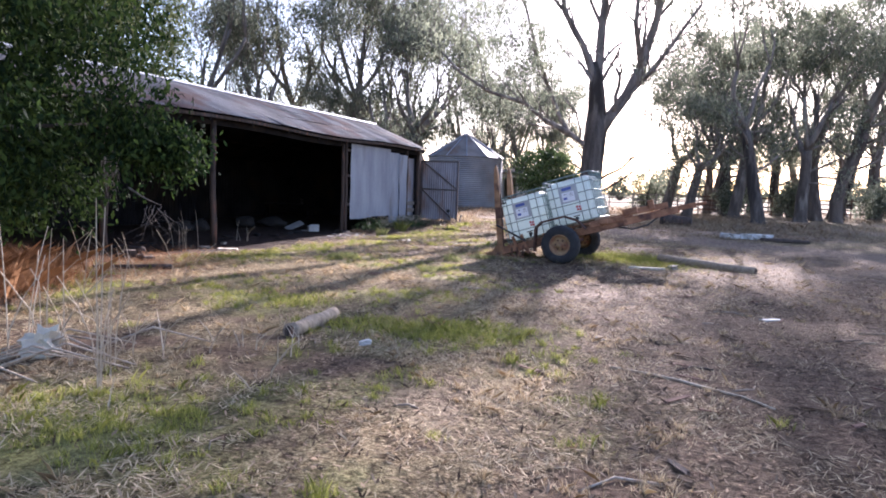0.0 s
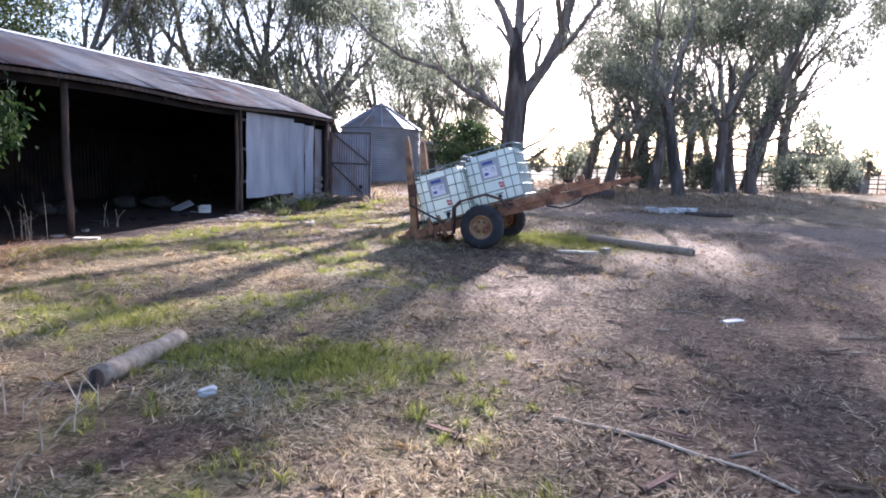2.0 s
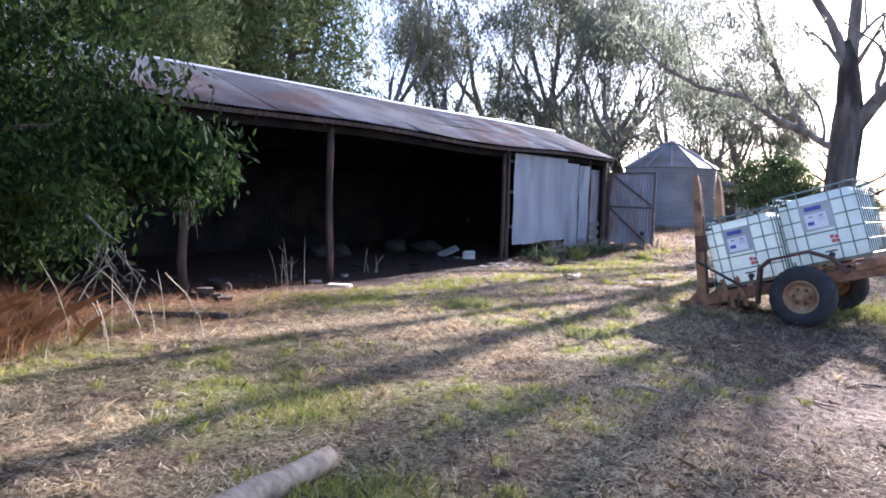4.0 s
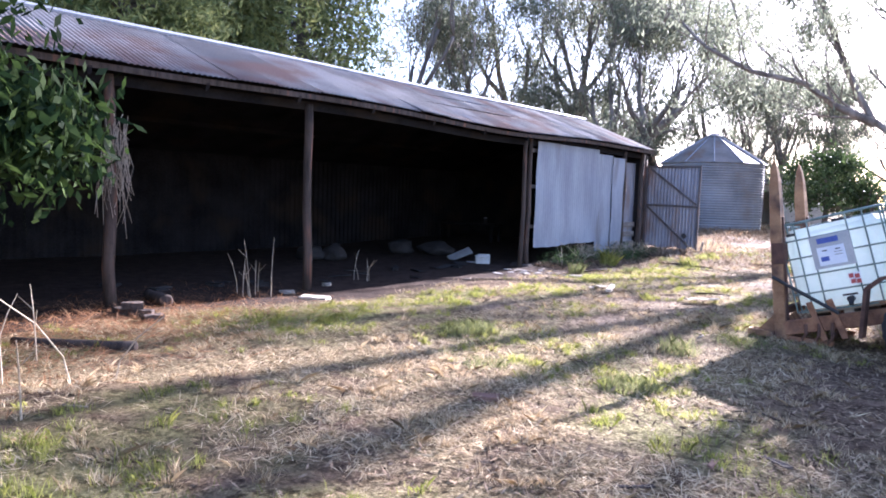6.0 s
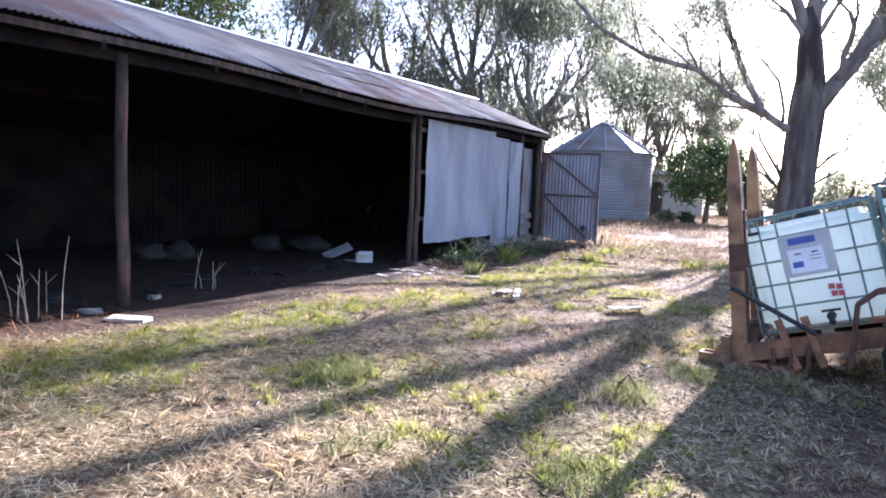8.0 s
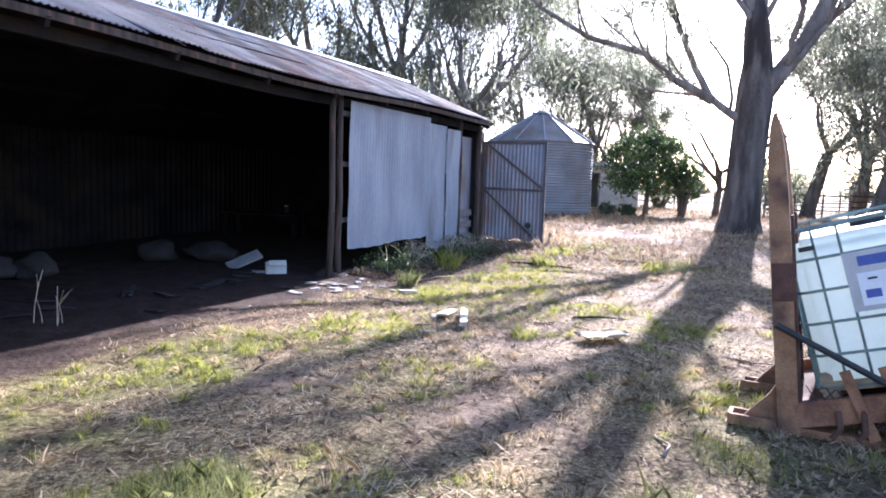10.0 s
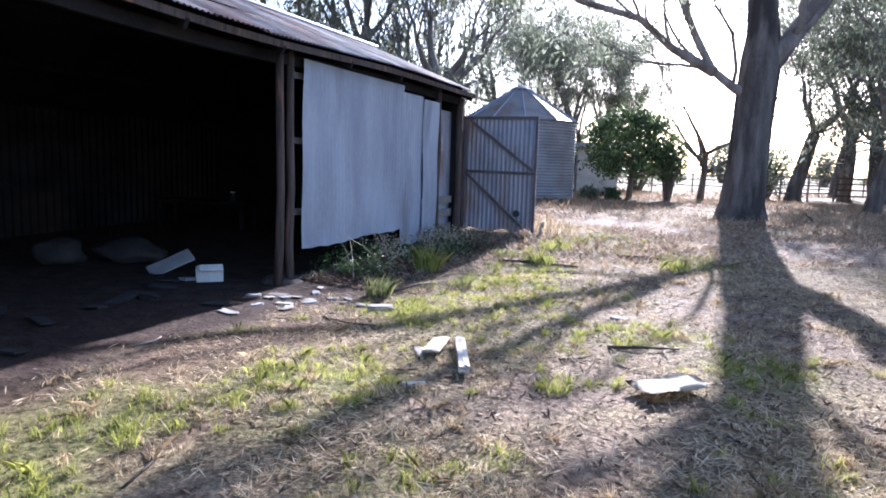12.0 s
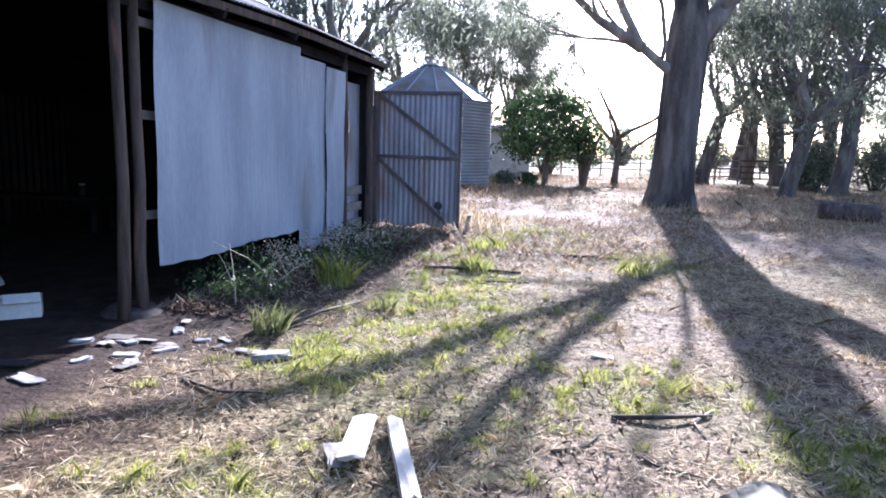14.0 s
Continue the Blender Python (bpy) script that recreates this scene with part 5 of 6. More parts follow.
for k in range(70):
    x, y = rng.uniform(-4, 5), rng.uniform(2, 23)
    s_, v_ = shed_sv(x, y)
    if v_ > -0.6:
        continue
    a, ln = rng.uniform(0, 6.28), rng.uniform(0.12, 0.6)
    stick([(x, y), (x + ln * 0.5 * math.cos(a), y + ln * 0.5 * math.sin(a), 0.01), (x + ln * math.cos(a + 0.4), y + ln * math.sin(a + 0.4))], rng.uniform(0.005, 0.012), "thin dry fallen twig in the litter", rng.choice((M_TWIG, M_POST, M_LOG)))


def slab(name, x, y, turn, size, label, category, material, tilt=(0, 0), seed=0, lift=0.0):
    """A flat broken piece with an uneven outline."""
    rng = random.Random(seed)
    bm = bmesh.new()
    box(bm, size)
    bmesh.ops.subdivide_edges(bm, edges=bm.edges[:], cuts=2, use_grid_fill=True)
    for v in bm.verts:
        k = 0.55 if category == "stone" or category == "bark" else 0.9
        v.co.x *= rng.uniform(k, 1.06)
        v.co.y *= rng.uniform(k, 1.06)
        v.co.z += rng.uniform(-0.12, 0.12) * size[2] + size[2] / 2
    o = part(name, bm, material)
    o.matrix_world = Matrix.Translation((x, y, ground_at(x, y) + lift)) @ pose(0, 0, 0, tilt[0], tilt[1], turn)
    return tagged(o, label, category)


slab("board", -0.92, 17.64, -88, (0.98, 0.08, 0.045), "pale sawn timber offcut lying in grass", "board", M_BOARD, (0, -2), 1, 0.045)
slab("board", -1.13, 17.93, -96, (0.66, 0.13, 0.025), "short wide pale board lying in grass", "board", M_BOARD, (4, -6), 2, 0.04)
slab("board", -1.24, 17.75, 100, (0.26, 0.1, 0.015), "thin broken greyish board scrap", "board", M_STONE, (0, 0), 3, 0.03)
slab("board", -1.25, 16.95, 10, (0.16, 0.05, 0.015), "small pale timber scrap in grass", "board", M_BOARD, (0, 0), 4)
# shed bark in the litter
rng = random.Random(91)
for k in range(60):
    x, y = rng.uniform(-1.5, 5), rng.uniform(2.0, 20)
    if k < 42:
        x, y = rng.uniform(0.3, 5), rng.uniform(2.0, 11)
    slab("bark_scrap", x, y, rng.uniform(0, 360), (rng.uniform(0.1, 0.3), rng.uniform(0.02, 0.05), 0.012), "dark curled strip of shed bark", "bark", rng.choice((M_POST, M_BRICK, M_LITTER)), (rng.uniform(-12, 12), rng.uniform(-8, 8)), 200 + k, 0.012)
# curled iron sheet
bm = bmesh.new()
grid = [[bm.verts.new((0.56 * (i / 8 - 0.5), 0.36 * (j / 4 - 0.5) + 0.1 * (i / 8 - 0.5), 0.03 + 0.03 * math.sin(i / 8 * math.pi) + 0.08 * (i / 8 - 0.4) ** 2 + 0.012 * math.sin(j * 2 + i))) for i in range(9)] for j in range(5)]
for j in range(4):
    for i in range(8):
        bm.faces.new((grid[j][i], grid[j][i + 1], grid[j + 1][i + 1], grid[j + 1][i]))
bmesh.ops.solidify(bm, geom=bm.faces[:], thickness=0.006)
o = part("tin_sheet", bm, M_CREAMTIN, smooth=True)
o.matrix_world = Matrix.Translation((0.52, 17.0, ground_at(0.52, 17.0) + 0.02)) @ pose(0, 0, 0, -4, 0, 14)
tagged(o, "curled pale sheet offcut lying on the grass", "sheet")
slab("stone_slab", -1.78, 19.45, 12, (0.3, 0.14, 0.05), "pale flat stone set in the grass", "stone", M_STONE, seed=5)
for k, (x, y, a, b2) in enumerate(((-2.85, 19.55, 0.22, 0.14), (-2.6, 19.7, 0.25, 0.1), (-2.75, 19.35, 0.18, 0.12), (-2.95, 19.9, 0.2, 0.16), (-2.4, 19.95, 0.16, 0.1), (-3.1, 19.4, 0.16, 0.1), (-2.65, 20.2, 0.2, 0.12), (0.72, 19.35, 0.2, 0.13), (-3.3, 19.9, 0.2, 0.1))):
    slab("rubble_piece", x, y, k * 47, (a * 0.9, b2 * 0.8, 0.018), "broken grey rubble flake by the shed", "stone", M_SACK, (k % 3 - 1, 2), 10 + k)
rng = random.Random(63)
for k in range(15):
    x, y = -2.75 + rng.gauss(0, 0.42), 19.75 + rng.gauss(0, 0.32)
    slab("rubble_piece", x, y, rng.uniform(0, 360), (rng.uniform(0.08, 0.3), rng.uniform(0.04, 0.13), 0.008), "thin broken grey flake by the shed post", "stone", rng.choice((M_STONE, M_SACK, M_POST, M_BEAM)), (rng.uniform(-6, 6), rng.uniform(-6, 6)), 300 + k, 0.01)
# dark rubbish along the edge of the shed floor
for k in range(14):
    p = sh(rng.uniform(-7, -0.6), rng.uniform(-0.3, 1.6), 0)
    slab("floor_scrap", p.x, p.y, rng.uniform(0, 360), (rng.uniform(0.15, 0.5), rng.uniform(0.06, 0.2), 0.018), "dark scrap of timber on the shed floor", "scrap", M_SHADESACK, (rng.uniform(-8, 8), rng.uniform(-8, 8)), 340 + k, 0.01)
# round lid at the foot of the middle post
bm = bmesh.new()
bmesh.ops.create_cone(bm, cap_ends=True, segments=28, radius1=0.26, radius2=0.2, depth=0.05, matrix=Matrix.Translation((0, 0, 0.03)))
o = part("lid", bm, M_POST, smooth=False)
o.matrix_world = Matrix.Translation((-3.2, 20.75, ground_at(-3.2, 20.75))) @ pose(0, 0, 0, 4, 2, 0)
tagged(o, "brown weathered round lid lying by the post", "lid")
for k, (x, y, z) in enumerate(((-6.0, 12.3, 0.0), (-5.75, 12.35, 0.0), (-5.88, 12.32, 0.075), (-5.5, 12.25, 0.0))):
    slab("brick", x, y, 20 * k + 5, (0.23, 0.11, 0.075), "old dark brick in a small heap", "brick", M_POST, seed=120 + k, lift=z)
slab("board", -4.78, 14.6, 8, (0.42, 0.2, 0.04), "pale flat board by the shed front", "board", M_BOARD, seed=30)
slab("rubble_piece", -5.35, 14.75, 30, (0.25, 0.12, 0.05), "pale rubble lump by the shed", "stone", M_STONE, seed=31)
slab("rubble_piece", -5.25, 15.75, 70, (0.16, 0.12, 0.05), "small pale rubble lump by the post", "stone", M_STONE, seed=32)
slab("brick", -1.13, 11.02, 15, (0.21, 0.1, 0.04), "worn reddish half-buried brick", "brick", M_BRICK, seed=33)
slab("rubble_piece", -0.7, 6.12, 40, (0.13, 0.07, 0.05), "pale grey crumpled scrap in the litter", "stone", M_WHITE, seed=34)
slab("tin_sheet", 4.1, 8.1, 20, (0.28, 0.1, 0.015), "pale flat scrap on the litter", "sheet", M_WHITE, seed=35)
slab("board", 4.1, 13.2, -12, (0.7, 0.09, 0.04), "pale board lying in green grass", "board", M_BOARD, seed=36)
slab("stone_slab", 4.72, 13.45, 30, (0.2, 0.14, 0.09), "pale stone by the log", "stone", M_STONE, seed=37)
# pale rubbish pile across the track
for k in range(7):
    slab("rubble_piece", 10.1 + 0.22 * k + random.uniform(-0.1, 0.1), 23.4 + random.uniform(-0.25, 0.25), k * 33, (0.4, 0.3, 0.16), "pale lump in a rubbish heap", "stone", M_WHITE, (5, 4), 40 + k)
# white bag at the brush
bm = bmesh.new()
bmesh.ops.create_icosphere(bm, subdivisions=3, radius=0.13)
rng = random.Random(17)
for v in bm.verts:
    k = 1 + 0.9 * noise.noise(v.co * 14) + rng.uniform(-0.1, 0.1)
    v.co = Vector((v.co.x * 1.2 * k, v.co.y * 0.8 * k, max(-0.1, v.co.z * k * 1.05) + 0.05 * v.co.x))
o = part("plastic_bag", bm, M_CREAMTIN)
o.matrix_world = Matrix.Translation((-3.26, 5.35, ground_at(-3.26, 5.35) + 0.1))
tagged(o, "crumpled white plastic bag among dry stalks", "bag")


# ---- things in the shed ----
def carton(x, y, turn, size, label, open_top=True, material=None):
    t = thing("carton", Matrix.Translation((x, y, ground_at(x, y))) @ pose(0, 0, 0, 0, 0, turn), label, "box")
    w, d, h = size
    bm = bmesh.new()
    for sx, sy, dx, dy in ((w, 0.02, 0, -d / 2), (w, 0.02, 0, d / 2), (0.02, d, -w / 2, 0), (0.02, d, w / 2, 0)):
        box(bm, (sx, sy, h), Matrix.Translation((dx, dy, h / 2)), 0.003)
    box(bm, (w, d, 0.015), Matrix.Translation((0, 0, 0.01)))
    part("body", bm, material or M_WHITE, t)
    part("flap", single(box, (w * 0.9, 0.09, 0.012), Matrix.Translation((0.02, -d / 2 - 0.03, h + 0.01)) @ pose(0, 0, 0, 50, 0, 3)), material or M_WHITE, t)


carton(-4.08, 20.62, 22, (0.3, 0.22, 0.17), "white open box dumped on the shed floor")
slab("board", -4.78, 21.1, 35, (0.55, 0.26, 0.03), "grey broken sheet leaning on rubbish", "sheet", M_SACK, (24, -22), 50, 0.1)
slab("board", -4.32, 20.6, 60, (0.25, 0.14, 0.03), "grey scrap on the shed floor", "sheet", M_SACK, (0, 5), 51)


def sack(x, y, turn, size, label, material):
    bm = bmesh.new()
    bmesh.ops.create_icosphere(bm, subdivisions=3, radius=0.5)
    for v in bm.verts:
        n = noise.noise(v.co * 3 + Vector((x, y, 0))) * 0.4 + noise.noise(v.co * 9) * 0.12
        c = v.co * (1 + n)
        v.co = Vector((c.x * size[0], c.y * size[1], max(-0.36, c.z) * size[2] + 0.36 * size[2]))
    o = part("sack", bm, material, smooth=True)
    o.matrix_world = Matrix.Translation((x, y, ground_at(x, y))) @ pose(0, 0, 0, 0, 0, turn)
    tagged(o, label, "sack")


sack(-7.5, 18.9, 20, (0.6, 0.42, 0.36), "grey full sack in the dark shed", M_SHADESACK)
sack(-7.1, 19.2, 70, (0.55, 0.42, 0.4), "dull grey full sack in the dark shed", M_SHADESACK)
sack(-5.6, 21.7, 10, (0.9, 0.6, 0.36), "dark lumpy sack heap in the shed", M_SHADESACK)
sack(-6.4, 21.3, 40, (0.6, 0.5, 0.4), "dull brown sack heap in the shed", M_SHADESACK)
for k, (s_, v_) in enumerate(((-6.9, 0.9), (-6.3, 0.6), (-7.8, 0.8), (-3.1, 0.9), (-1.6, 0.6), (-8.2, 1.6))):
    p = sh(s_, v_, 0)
    slab("rubble_piece", p.x, p.y, 40 * k, (0.3, 0.14, 0.06), "scrap on the shed floor, shade put into its colour", "stone", M_SHADESACK, seed=60 + k)
# bench colour holds the shed's shade rather than timber's own tone
bench = thing("bench", Matrix.Translation(sh(3.5, 4.6, 0)) @ pose(0, 0, 0, 0, 0, -12), "rough timber workbench in the dark shed", "bench")
part("top", single(box, (2.0, 0.6, 0.06), Matrix.Translation((0, 0, 0.69)), 0.01), M_SHADEDARK, bench)
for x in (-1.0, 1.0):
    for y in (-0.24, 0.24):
        part("leg", single(box, (0.09, 0.09, 0.68), Matrix.Translation((x * 0.9, y, 0.33)), 0.008), M_SHADEDARK, bench)
jar = thing("jar", bench.matrix_world @ Matrix.Translation((0.55, 0.0, 0.72)), "glass jar standing on the workbench, its body darkened with painted shade", "jar")
part("body", single(lambda bm: bmesh.ops.create_cone(bm, cap_ends=True, segments=14, radius1=0.06, radius2=0.055, depth=0.16, matrix=Matrix.Translation((0, 0, 0.08)))), M_SHADESACK, jar, smooth=True)
part("lid", single(rod, (0, 0, 0.16), (0, 0, 0.185), 0.05, seg=14), M_SACK, jar)
tagged(part("stake", single(rod, (0.62, 25.85, ground_at(0.62, 25.85) - 0.05), (0.66, 25.83, ground_at(0.62, 25.85) + 0.3), 0.04, 0.035, 8), M_STONE), "short pale stake at the gate foot", "stake")


# ---- grass, litter and weeds ----
rs = np.random.RandomState(7)


def scatter(n, x0, x1, y0, y1, keep):
    x, y = rs.uniform(x0, x1, n), rs.uniform(y0, y1, n)
    k = rs.uniform(0, 1, n) < keep(x, y)
    return x[k], y[k]


def near(x, y):
    """Nearness to the line walked: full at hand, thinning with distance."""
    d = np.hypot(x + 0.02 * y, np.maximum(0, y - 15) * 0.5 + np.maximum(0, 1 - y))
    return np.clip(1.25 - d / 8.0, 0.12, 1)


def blades(x, y, h, w, lean, z_off=0.0):
    """Upright bent blades, kinked at mid height, with a narrow tip."""
    n = len(x)
    z = gz(x, y) + z_off
    a = rs.uniform(0, 2 * np.pi, n)
    hh = h * rs.uniform(0.45, 1.35, n)
    ln = lean * rs.uniform(0.2, 1.5, n) * hh
    b = rs.uniform(0, 2 * np.pi, n)
    wx, wy = np.cos(a) * w / 2, np.sin(a) * w / 2
    tx, ty = x + np.cos(b) * ln, y + np.sin(b) * ln
    p0 = np.stack([x - wx, y - wy, z - 0.01], 1)
    p1 = np.stack([x + wx, y + wy, z - 0.01], 1)
    mx, my = x + 0.35 * np.cos(b) * ln, y + 0.35 * np.sin(b) * ln
    m1 = np.stack([mx + wx * 0.7, my + wy * 0.7, z + hh * 0.6], 1)
    m0 = np.stack([mx - wx * 0.7, my - wy * 0.7, z + hh * 0.6], 1)
    tip = np.stack([tx, ty, z + hh], 1)
    return np.stack([p0, p1, m1, tip, m0], 1)


def flakes(x, y, length, width, tilt, lift=0.008):
    """Straw and leaves lying about on the ground."""
    n = len(x)
    z = gz(x, y) + lift * rs.uniform(0.3, 2.0, n)
    a = rs.uniform(0, 2 * np.pi, n)
    ln, w = length * rs.uniform(0.4, 1.5, n), width * rs.uniform(0.5, 1.5, n)
    t = rs.normal(0, tilt, n)
    dx, dy, dz = np.cos(a) * ln / 2, np.sin(a) * ln / 2, np.abs(np.sin(t)) * ln / 2
    sx, sy, sz = -np.sin(a) * w / 2, np.cos(a) * w / 2, rs.normal(0, 0.35, n) * w / 2
    c = np.stack([x, y, z + dz], 1)
    d = np.stack([dx, dy, dz * np.sign(t)], 1)
    s_ = np.stack([sx, sy, sz], 1)
    return np.stack([c - d, c + s_, c + d, c - s_], 1)


def stuff(name, quads, material, label):
    tagged(finish(name, mesh_quads(name, quads), material), label, kind="stuff", category="grass")


def outside(x, y):
    c = cover(x, y)
    return (1 - c[2]) * (1 - 0.75 * c[3] * (1 - c[0]))


def clumps(n, per, x0, x1, y0, y1, keep, r):
    """Places of blades gathered in small clumps, and how tall each blade is for its place in the clump."""
    cx, cy = scatter(n, x0, x1, y0, y1, keep)
    rr = np.repeat(r * rs.uniform(0.5, 1.6, len(cx)), per)
    tall = np.repeat(rs.uniform(0.6, 1.5, len(cx)), per)
    d = np.abs(rs.normal(0, 0.6, len(rr)))
    a = rs.uniform(0, 2 * np.pi, len(rr))
    return np.repeat(cx, per) + rr * d * np.cos(a), np.repeat(cy, per) + rr * d * np.sin(a), tall * np.clip(1.15 - 0.5 * d, 0.3, 1.2)


green_keep = lambda x, y: cover(x, y)[0] ** 1.3 * near(x, y) * outside(x, y)
gx1, gy1, gh1 = clumps(26000, 44, -8, 7, 0.5, 27, green_keep, 0.1)
stuff("green_grass", blades(gx1, gy1, 0.052 * gh1, 0.0042, 0.8), M_GRASS, "short bright green grass in patches")
dry_keep = lambda x, y: smoothstep(0.35, 0.7, vnoise(x, y, 0.5, 31)) * (1 - 0.6 * smoothstep(0.2, 2.6, x) * smoothstep(16, 12, y)) * (1 - 0.75 * cover(x, y)[1]) * near(x, y) * outside(x, y) * (1 - 0.4 * cover(x, y)[0])
gx2, gy2, gh2 = clumps(15000, 34, -9, 10, 0.3, 30, dry_keep, 0.09)
stuff("dry_grass", blades(gx2, gy2, 0.05 * gh2, 0.0045, 1.6), M_DRY, "short trampled dry grass")
gx3, gy3 = scatter(1050000, -9, 10, 0.3, 30, lambda x, y: smoothstep(0.42, 0.68, 0.6 * vnoise(x, y, 0.5, 33) + 0.4 * vnoise(x, y, 0.16, 34)) * (1 - 0.6 * smoothstep(0.2, 2.6, x) * smoothstep(16, 12, y)) * near(x, y) * (1 - 0.5 * cover(x, y)[1]) * outside(x, y))
stuff("straw_litter", flakes(gx3, gy3, 0.085, 0.0055, 0.3), M_DRY, "pale straw scattered on the ground")
gx4, gy4 = scatter(420000, -7, 12, 0.3, 28, lambda x, y: smoothstep(-3.5, 1.5, x + 0.12 * (y - 6)) * near(x, y) * (0.3 + 0.7 * vnoise(x, y, 0.8, 35)) * outside(x, y))
stuff("leaf_litter", flakes(gx4, gy4, 0.06, 0.011, 0.35), M_LITTER, "fallen gum leaves and bark scraps")
# lusher patches
lx, ly = np.concatenate([rs.normal(0.1, 0.34, 2600), rs.normal(4.3, 0.75, 7500), rs.normal(-1.9, 0.3, 1300), rs.normal(-0.75, 0.26, 1000)]), np.concatenate([rs.normal(6.7, 0.26, 2600), rs.normal(14.9, 0.75, 7500), rs.normal(8.3, 0.25, 1300), rs.normal(6.95, 0.2, 1000)])
stuff("lush_grass", blades(lx, ly, 0.075, 0.0045, 0.8), M_GRASS, "taller bright green grass in small patches")
# tall dry grass under the far gums and round the great gum
ux, uy = scatter(60000, 0.5, 40, 26, 60, lambda x, y: (smoothstep(0.35, 0.7, vnoise(x, y, 3.0, 41)) * (1 - cover(x, y)[1]) * np.clip(1.3 - (y - 26) / 40, 0.2, 1) + np.exp(-((x - 6.8) ** 2 + (y - 30.6) ** 2) / 1.8)))
stuff("tall_dry_grass", blades(ux, uy, 0.2, 0.014, 0.9), M_STRAWD, "tall dry grass under the gums")
ux, uy = scatter(2600, -3.0, 1.6, 24, 28.5, lambda x, y: np.exp(-((x - 0.6) ** 2) / 0.5 - ((y - 26.6) ** 2) / 1.2))
stuff("gate_dry_grass", blades(ux, uy, 0.3, 0.01, 0.7), M_DRY, "tall dry grass round the gate foot")
ux, uy = scatter(9000, -3, 5, 33, 39, lambda x, y: np.exp(-((y - 35.6) ** 2) / 0.8) * smoothstep(4.6, 3.0, x))
stuff("silo_dry_grass", blades(ux, uy, 0.22, 0.016, 0.7), M_STRAWD, "tall dry grass along the silo foot")


def tuft(x, y, r, h, n, label, material=None, name="grass_tuft", w=0.0045, lean=0.8):
    a, d = rs.uniform(0, 2 * np.pi, n), r * np.sqrt(rs.uniform(0, 1, n))
    px, py = d * np.cos(a), d * np.sin(a)
    q = blades(x + px, y + py, h, w, lean) - np.array([x, y, ground_at(x, y)])
    o = finish(name, mesh_quads(name, q), material or M_TUFT)
    o.matrix_world = Matrix.Translation((x, y, ground_at(x, y)))
    tagged(o, label, "grass")


for x, y, r, h, n in ((-2.0, 13.25, 0.3, 0.1, 1300), (-0.15, 11.9, 0.24, 0.085, 800), (0.85, 14.1, 0.3, 0.07, 400), (0.3, 22.9, 0.25, 0.11, 400), (2.75, 23.4, 0.4, 0.09, 500), (-0.2, 23.5, 0.22, 0.12, 400), (0.2, 13.3, 0.2, 0.15, 300), (-1.4, 11.9, 0.2, 0.09, 200)):
    tuft(x, y, r, h, n, "tuft of coarse green grass")
for x, y, r, h, n, w, m in ((-1.9, 20.2, 0.16, 0.2, 150, 0.012, M_TUFT), (-1.42, 21.95, 0.2, 0.3, 170, 0.014, M_GRASS), (0.3, 22.85, 0.2, 0.2, 110, 0.012, M_GRASS), (2.3, 22.6, 0.24, 0.16, 120, 0.012, M_GRASS), (0.75, 24.4, 0.3, 0.16, 130, 0.012, M_GRASS), (-0.3, 17.0, 0.12, 0.1, 120, 0.007, M_GRASS), (-0.9, 20.9, 0.12, 0.14, 60, 0.01, M_TUFT)):
    tuft(x, y, r, h, n, "spiky tuft of broad-bladed grass", m, w=w, lean=0.7)
# weeds under the hung sheets
wq = []
for k in range(18):
    s_, v_ = rs.uniform(0.7, 4.2), rs.uniform(-0.95, -0.1)
    p = sh(s_, v_, 0)
    c = np.stack([p.x + rs.normal(0, 0.15, 30), p.y + rs.normal(0, 0.15, 30), ground_at(p.x, p.y) + rs.uniform(0.02, 0.4, 30) * (0.35 + 0.6 * rs.uniform())], 1)
    wq.append(leaf_quads(rs, c, 10, 0.05, 0.06, 0.02, 0.1))
tagged(finish("weeds", mesh_quads("weeds", np.concatenate(wq)), M_BLEAF), "leafy grey-green weeds below the iron wall", "weeds", kind="stuff")
# pale seed heads over the weeds and brown trash between them
wq = []
for k in range(30):
    s_, v_ = rs.uniform(0.8, 4.4), rs.uniform(-1.0, -0.2)
    p = sh(s_, v_, 0)
    c = np.stack([p.x + rs.normal(0, 0.13, 12), p.y + rs.normal(0, 0.13, 12), ground_at(p.x, p.y) + rs.uniform(0.12, 0.42, 12)], 1)
    wq.append(leaf_quads(rs, c, 7, 0.03, 0.03, 0.014, 0.2))
tagged(finish("seed_heads", mesh_quads("seed_heads", np.concatenate(wq)), M_STALK), "pale dry seed heads on the weeds below the iron wall", "weeds", kind="stuff")
ux, uy = rs.uniform(0.2, 6.2, 15000), -np.abs(rs.normal(0.1, 0.6, 15000))
tp = np.array([sh(a, b, 0)[:2] for a, b in zip(ux, uy)])
stuff("brown_trash", flakes(tp[:, 0], tp[:, 1], 0.09, 0.012, 0.4), M_LITTER, "brown dead leaves and sticks below the iron wall")
ux, uy = scatter(170000, -1.5, 16, 23, 44, lambda x, y: smoothstep(0.25, 0.7, vnoise(x, y, 0.9, 47)) * (0.35 + 0.65 * smoothstep(0.3, 0.7, vnoise(x, y, 3.5, 48))))
stuff("far_litter", flakes(ux, uy, 0.13, 0.02, 0.5), M_STRAWD, "fallen leaves, bark and straw beyond the gate")
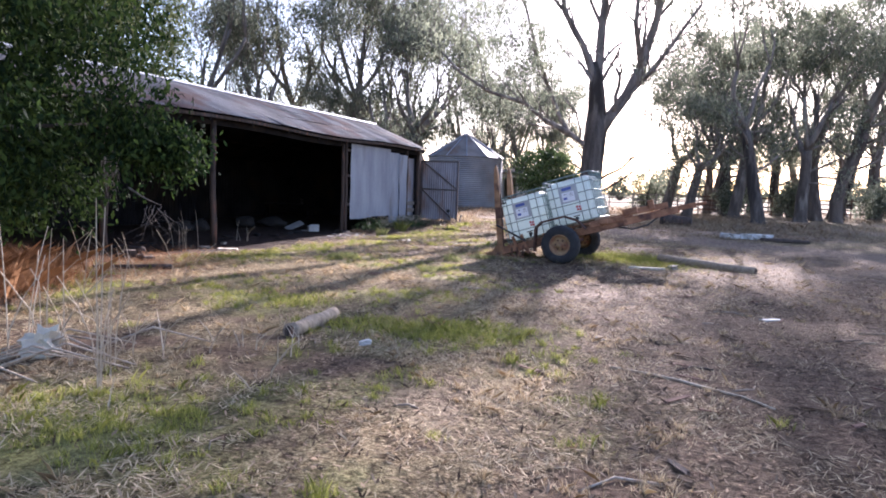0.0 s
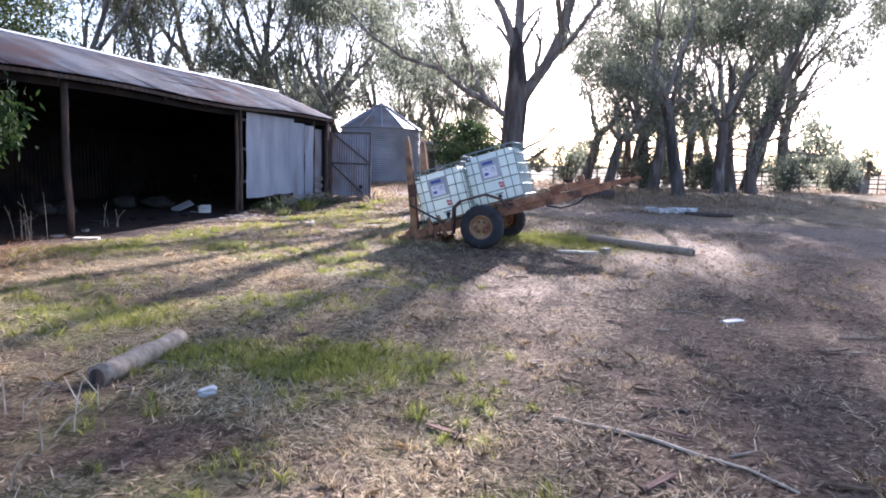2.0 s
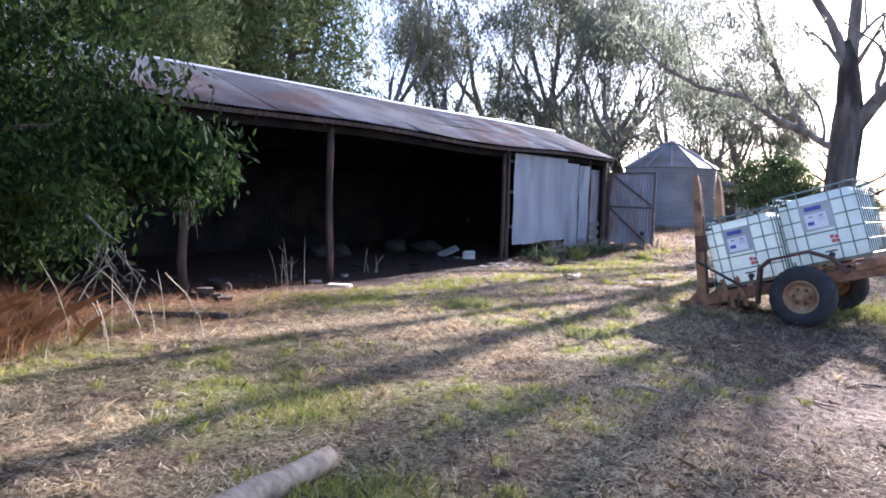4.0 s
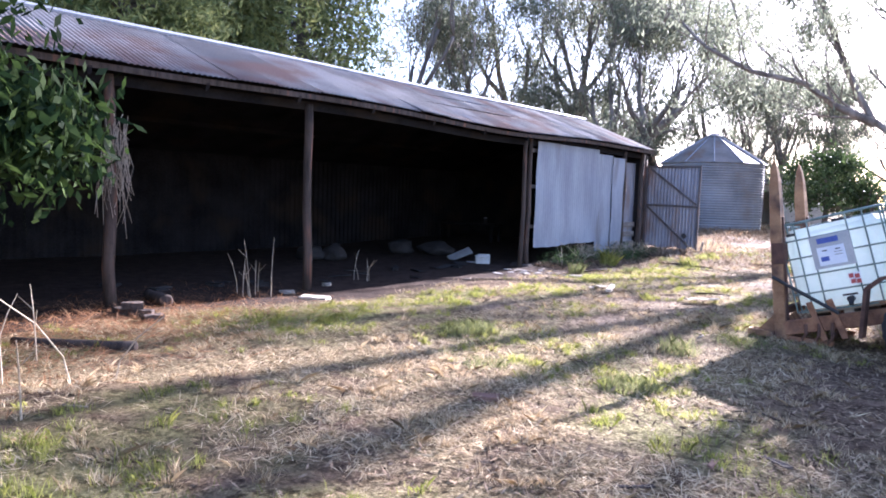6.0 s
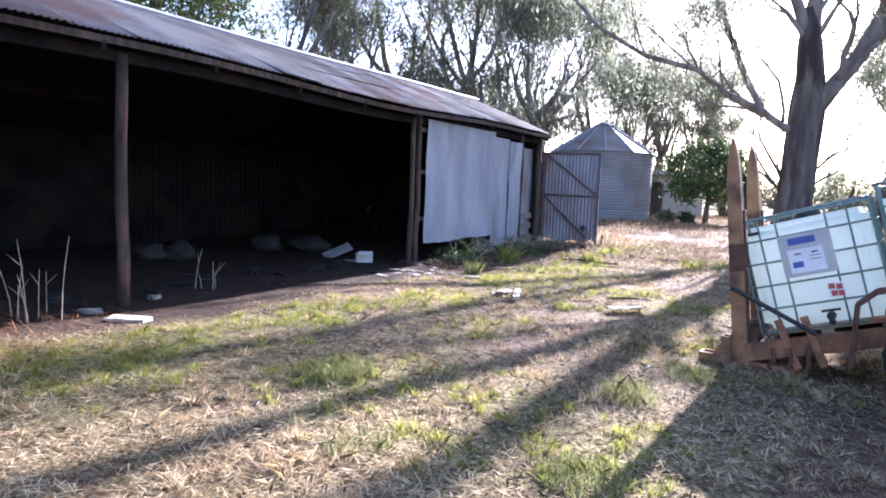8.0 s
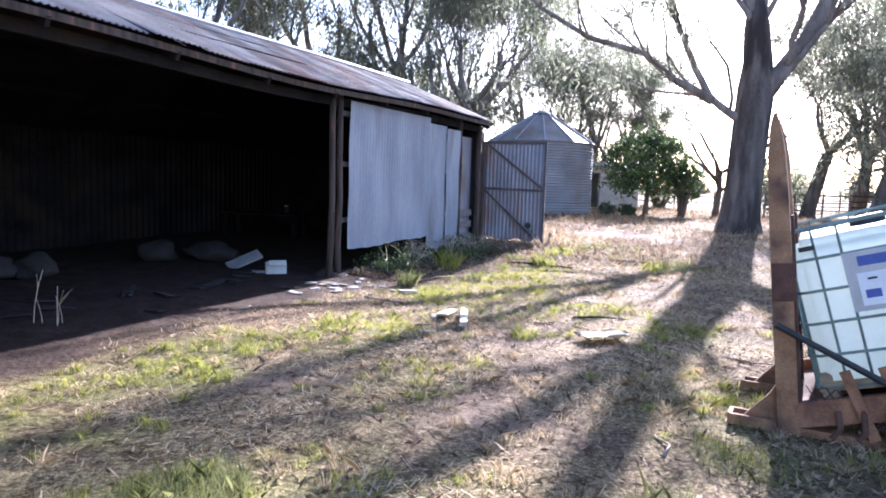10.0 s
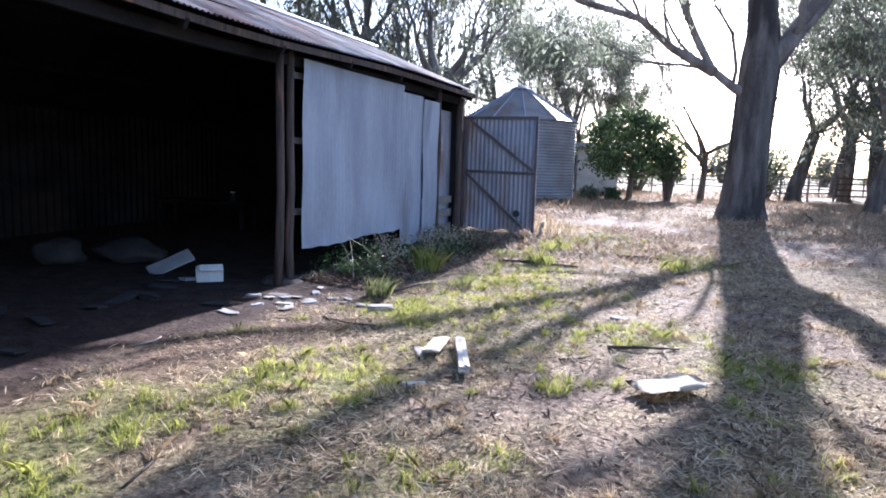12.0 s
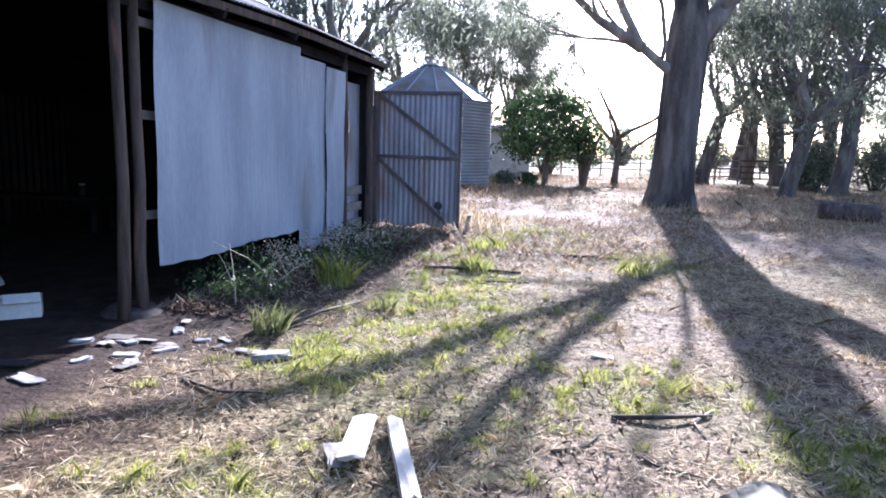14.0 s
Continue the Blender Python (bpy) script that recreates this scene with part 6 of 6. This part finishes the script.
# russet dry grass clump and stalks at the edge of the brush
ux, uy = scatter(90000, -7.2, -4.0, 6.2, 10.2, lambda x, y: np.exp(-((x + 5.95) / 0.6) ** 2 - ((y - 8.1) / 0.9) ** 2))
stuff("russet_grass", blades(ux, uy, 0.42, 0.006, 1.3), M_RUSSET, "tall russet dry grass mound")
ux, uy = scatter(40000, -7.5, -3.2, 9, 15, lambda x, y: np.exp(-((x + 5.6) / 1.2) ** 2 - ((y - 11.5) / 2) ** 2) * 0.7)
stuff("russet_litter", flakes(ux, uy, 0.16, 0.006, 0.3), M_RUSSET, "russet fallen needles by the shed")


def stalk_bunch(x, y, n, h, r, label, lean=0.35, name="dry_stalks"):
    rg = random.Random(int(x * 100 + y * 10))
    t = thing(name, Matrix.Translation((x, y, ground_at(x, y))), label, "stalks")
    for k in range(n):
        bm = bmesh.new()
        px, py, a = rg.gauss(0, r), rg.gauss(0, r), rg.uniform(0, 6.28)
        hh, ln = h * rg.uniform(0.5, 1.2), lean * rg.uniform(0.1, 1.4)
        q = [Vector((px + math.cos(a) * ln * hh * f * f, py + math.sin(a) * ln * hh * f * f, hh * f - 0.05)) for f in (0, 0.35, 0.7, 1)]
        tube(bm, q, [0.007, 0.006, 0.005, 0.003], 4)
        if rg.random() < 0.5:
            tube(bm, [q[2], q[2] + Vector((math.cos(a + 1) * 0.12, math.sin(a + 1) * 0.12, 0.12))], [0.004, 0.002], 4)
        part("stalk", bm, M_STALK, t)


stalk_bunch(-2.9, 5.2, 9, 0.7, 0.4, "bare dry stalks standing in grass", 0.8)
stalk_bunch(-2.33, 4.5, 4, 1.15, 0.05, "tall pale forked stalk standing in grass", 0.12)
stalk_bunch(-3.45, 5.6, 4, 1.15, 0.12, "very tall thin dry stalks by the brush", 0.12)
stalk_bunch(-2.55, 4.95, 5, 0.9, 0.06, "tall dry stalks with forked tips", 0.3)
stalk_bunch(-3.4, 6.0, 6, 1.1, 0.45, "tall bare dry stalks by the brush", 0.5)
stalk_bunch(-1.6, 5.5, 16, 0.25, 0.45, "short broken dry stalks", 0.6)
stalk_bunch(-5.55, 14.2, 9, 0.75, 0.14, "tall dry stalks by the shed front", 0.35)
stalk_bunch(-4.95, 16.6, 5, 0.55, 0.1, "leaning dry stalks by the shed front", 0.9)
stalk_bunch(-2.3, 21.5, 7, 0.6, 0.3, "dry stalks under the iron wall", 1.1)
stalk_bunch(-4.9, 9.6, 16, 0.8, 0.5, "bare twigs under the dark tree", 0.9)
for k in range(9):
    a = rs.uniform(-0.5, 0.9)
    x, y = -3.3 + rs.uniform(-0.5, 0.5), 5.0 + rs.uniform(-0.6, 0.5)
    ln = rs.uniform(0.6, 1.3)
    stick([(x, y, 0.02), (x + ln * 0.5 * math.cos(a), y + ln * 0.5 * math.sin(a) * 0.5, 0.1 + 0.1 * rs.uniform()), (x + ln * math.cos(a), y + ln * math.sin(a) * 0.5, 0.02)], 0.012, "pale dry fallen stalk")
def dead_branch(x, y, z, seed):
    rg = random.Random(seed)
    bm = bmesh.new()
    for k in range(9):
        p = Vector((rg.uniform(-0.3, 0.3), rg.uniform(-0.2, 0.2), rg.uniform(-0.1, 0.15)))
        d = Vector((rg.uniform(-0.5, 0.7), rg.uniform(-0.4, 0.2), -1)).normalized()
        pts = [p]
        for i in range(4):
            d = (d + Vector((rg.gauss(0, 0.25), rg.gauss(0, 0.25), 0.12))).normalized()
            pts.append(pts[-1] + d * rg.uniform(0.18, 0.3))
            side = Vector((rg.gauss(0, 0.18), rg.gauss(0, 0.18), rg.uniform(-0.2, 0.05)))
            tube(bm, [pts[-1], pts[-1] + side * 0.6, pts[-1] + side + Vector((0, 0, -0.05))], [0.006, 0.005, 0.003], 4)
        tube(bm, pts, [0.012, 0.01, 0.008, 0.006, 0.004], 5)
    tube(bm, [(-0.9, 0.3, 0.5), (-0.3, 0.1, 0.22), (0.2, 0, 0.05)], [0.03, 0.022, 0.012], 6)
    bm.transform(Matrix.Diagonal((0.42, 0.42, 0.45, 1)))
    o = part("dead_branch", bm, M_BARK, smooth=True)
    o.matrix_world = Matrix.Translation((x, y, z))
    tagged(o, "bare pale dead branch hanging below the dark tree", "branch")


dead_branch(-3.6, 8.2, 1.15, 9)
# hanging dead creeper on the shed post
bm = bmesh.new()
rg = random.Random(5)
for k in range(60):
    p = sh(-8.8 + rg.uniform(-0.12, 0.18), -0.12 + rg.uniform(-0.08, 0.08), rg.uniform(1.7, 2.4))
    ln = rg.uniform(0.3, 0.9)
    tube(bm, [p, p + Vector((rg.gauss(0, 0.05), rg.gauss(0, 0.05), -ln * 0.5)), p + Vector((rg.gauss(0, 0.05), rg.gauss(0, 0.05), -ln))], [0.005, 0.004, 0.003], 4)
o = part("dead_creeper", bm, M_TWIG)
tagged(o, "dead dry creeper hanging on the shed post", "creeper")
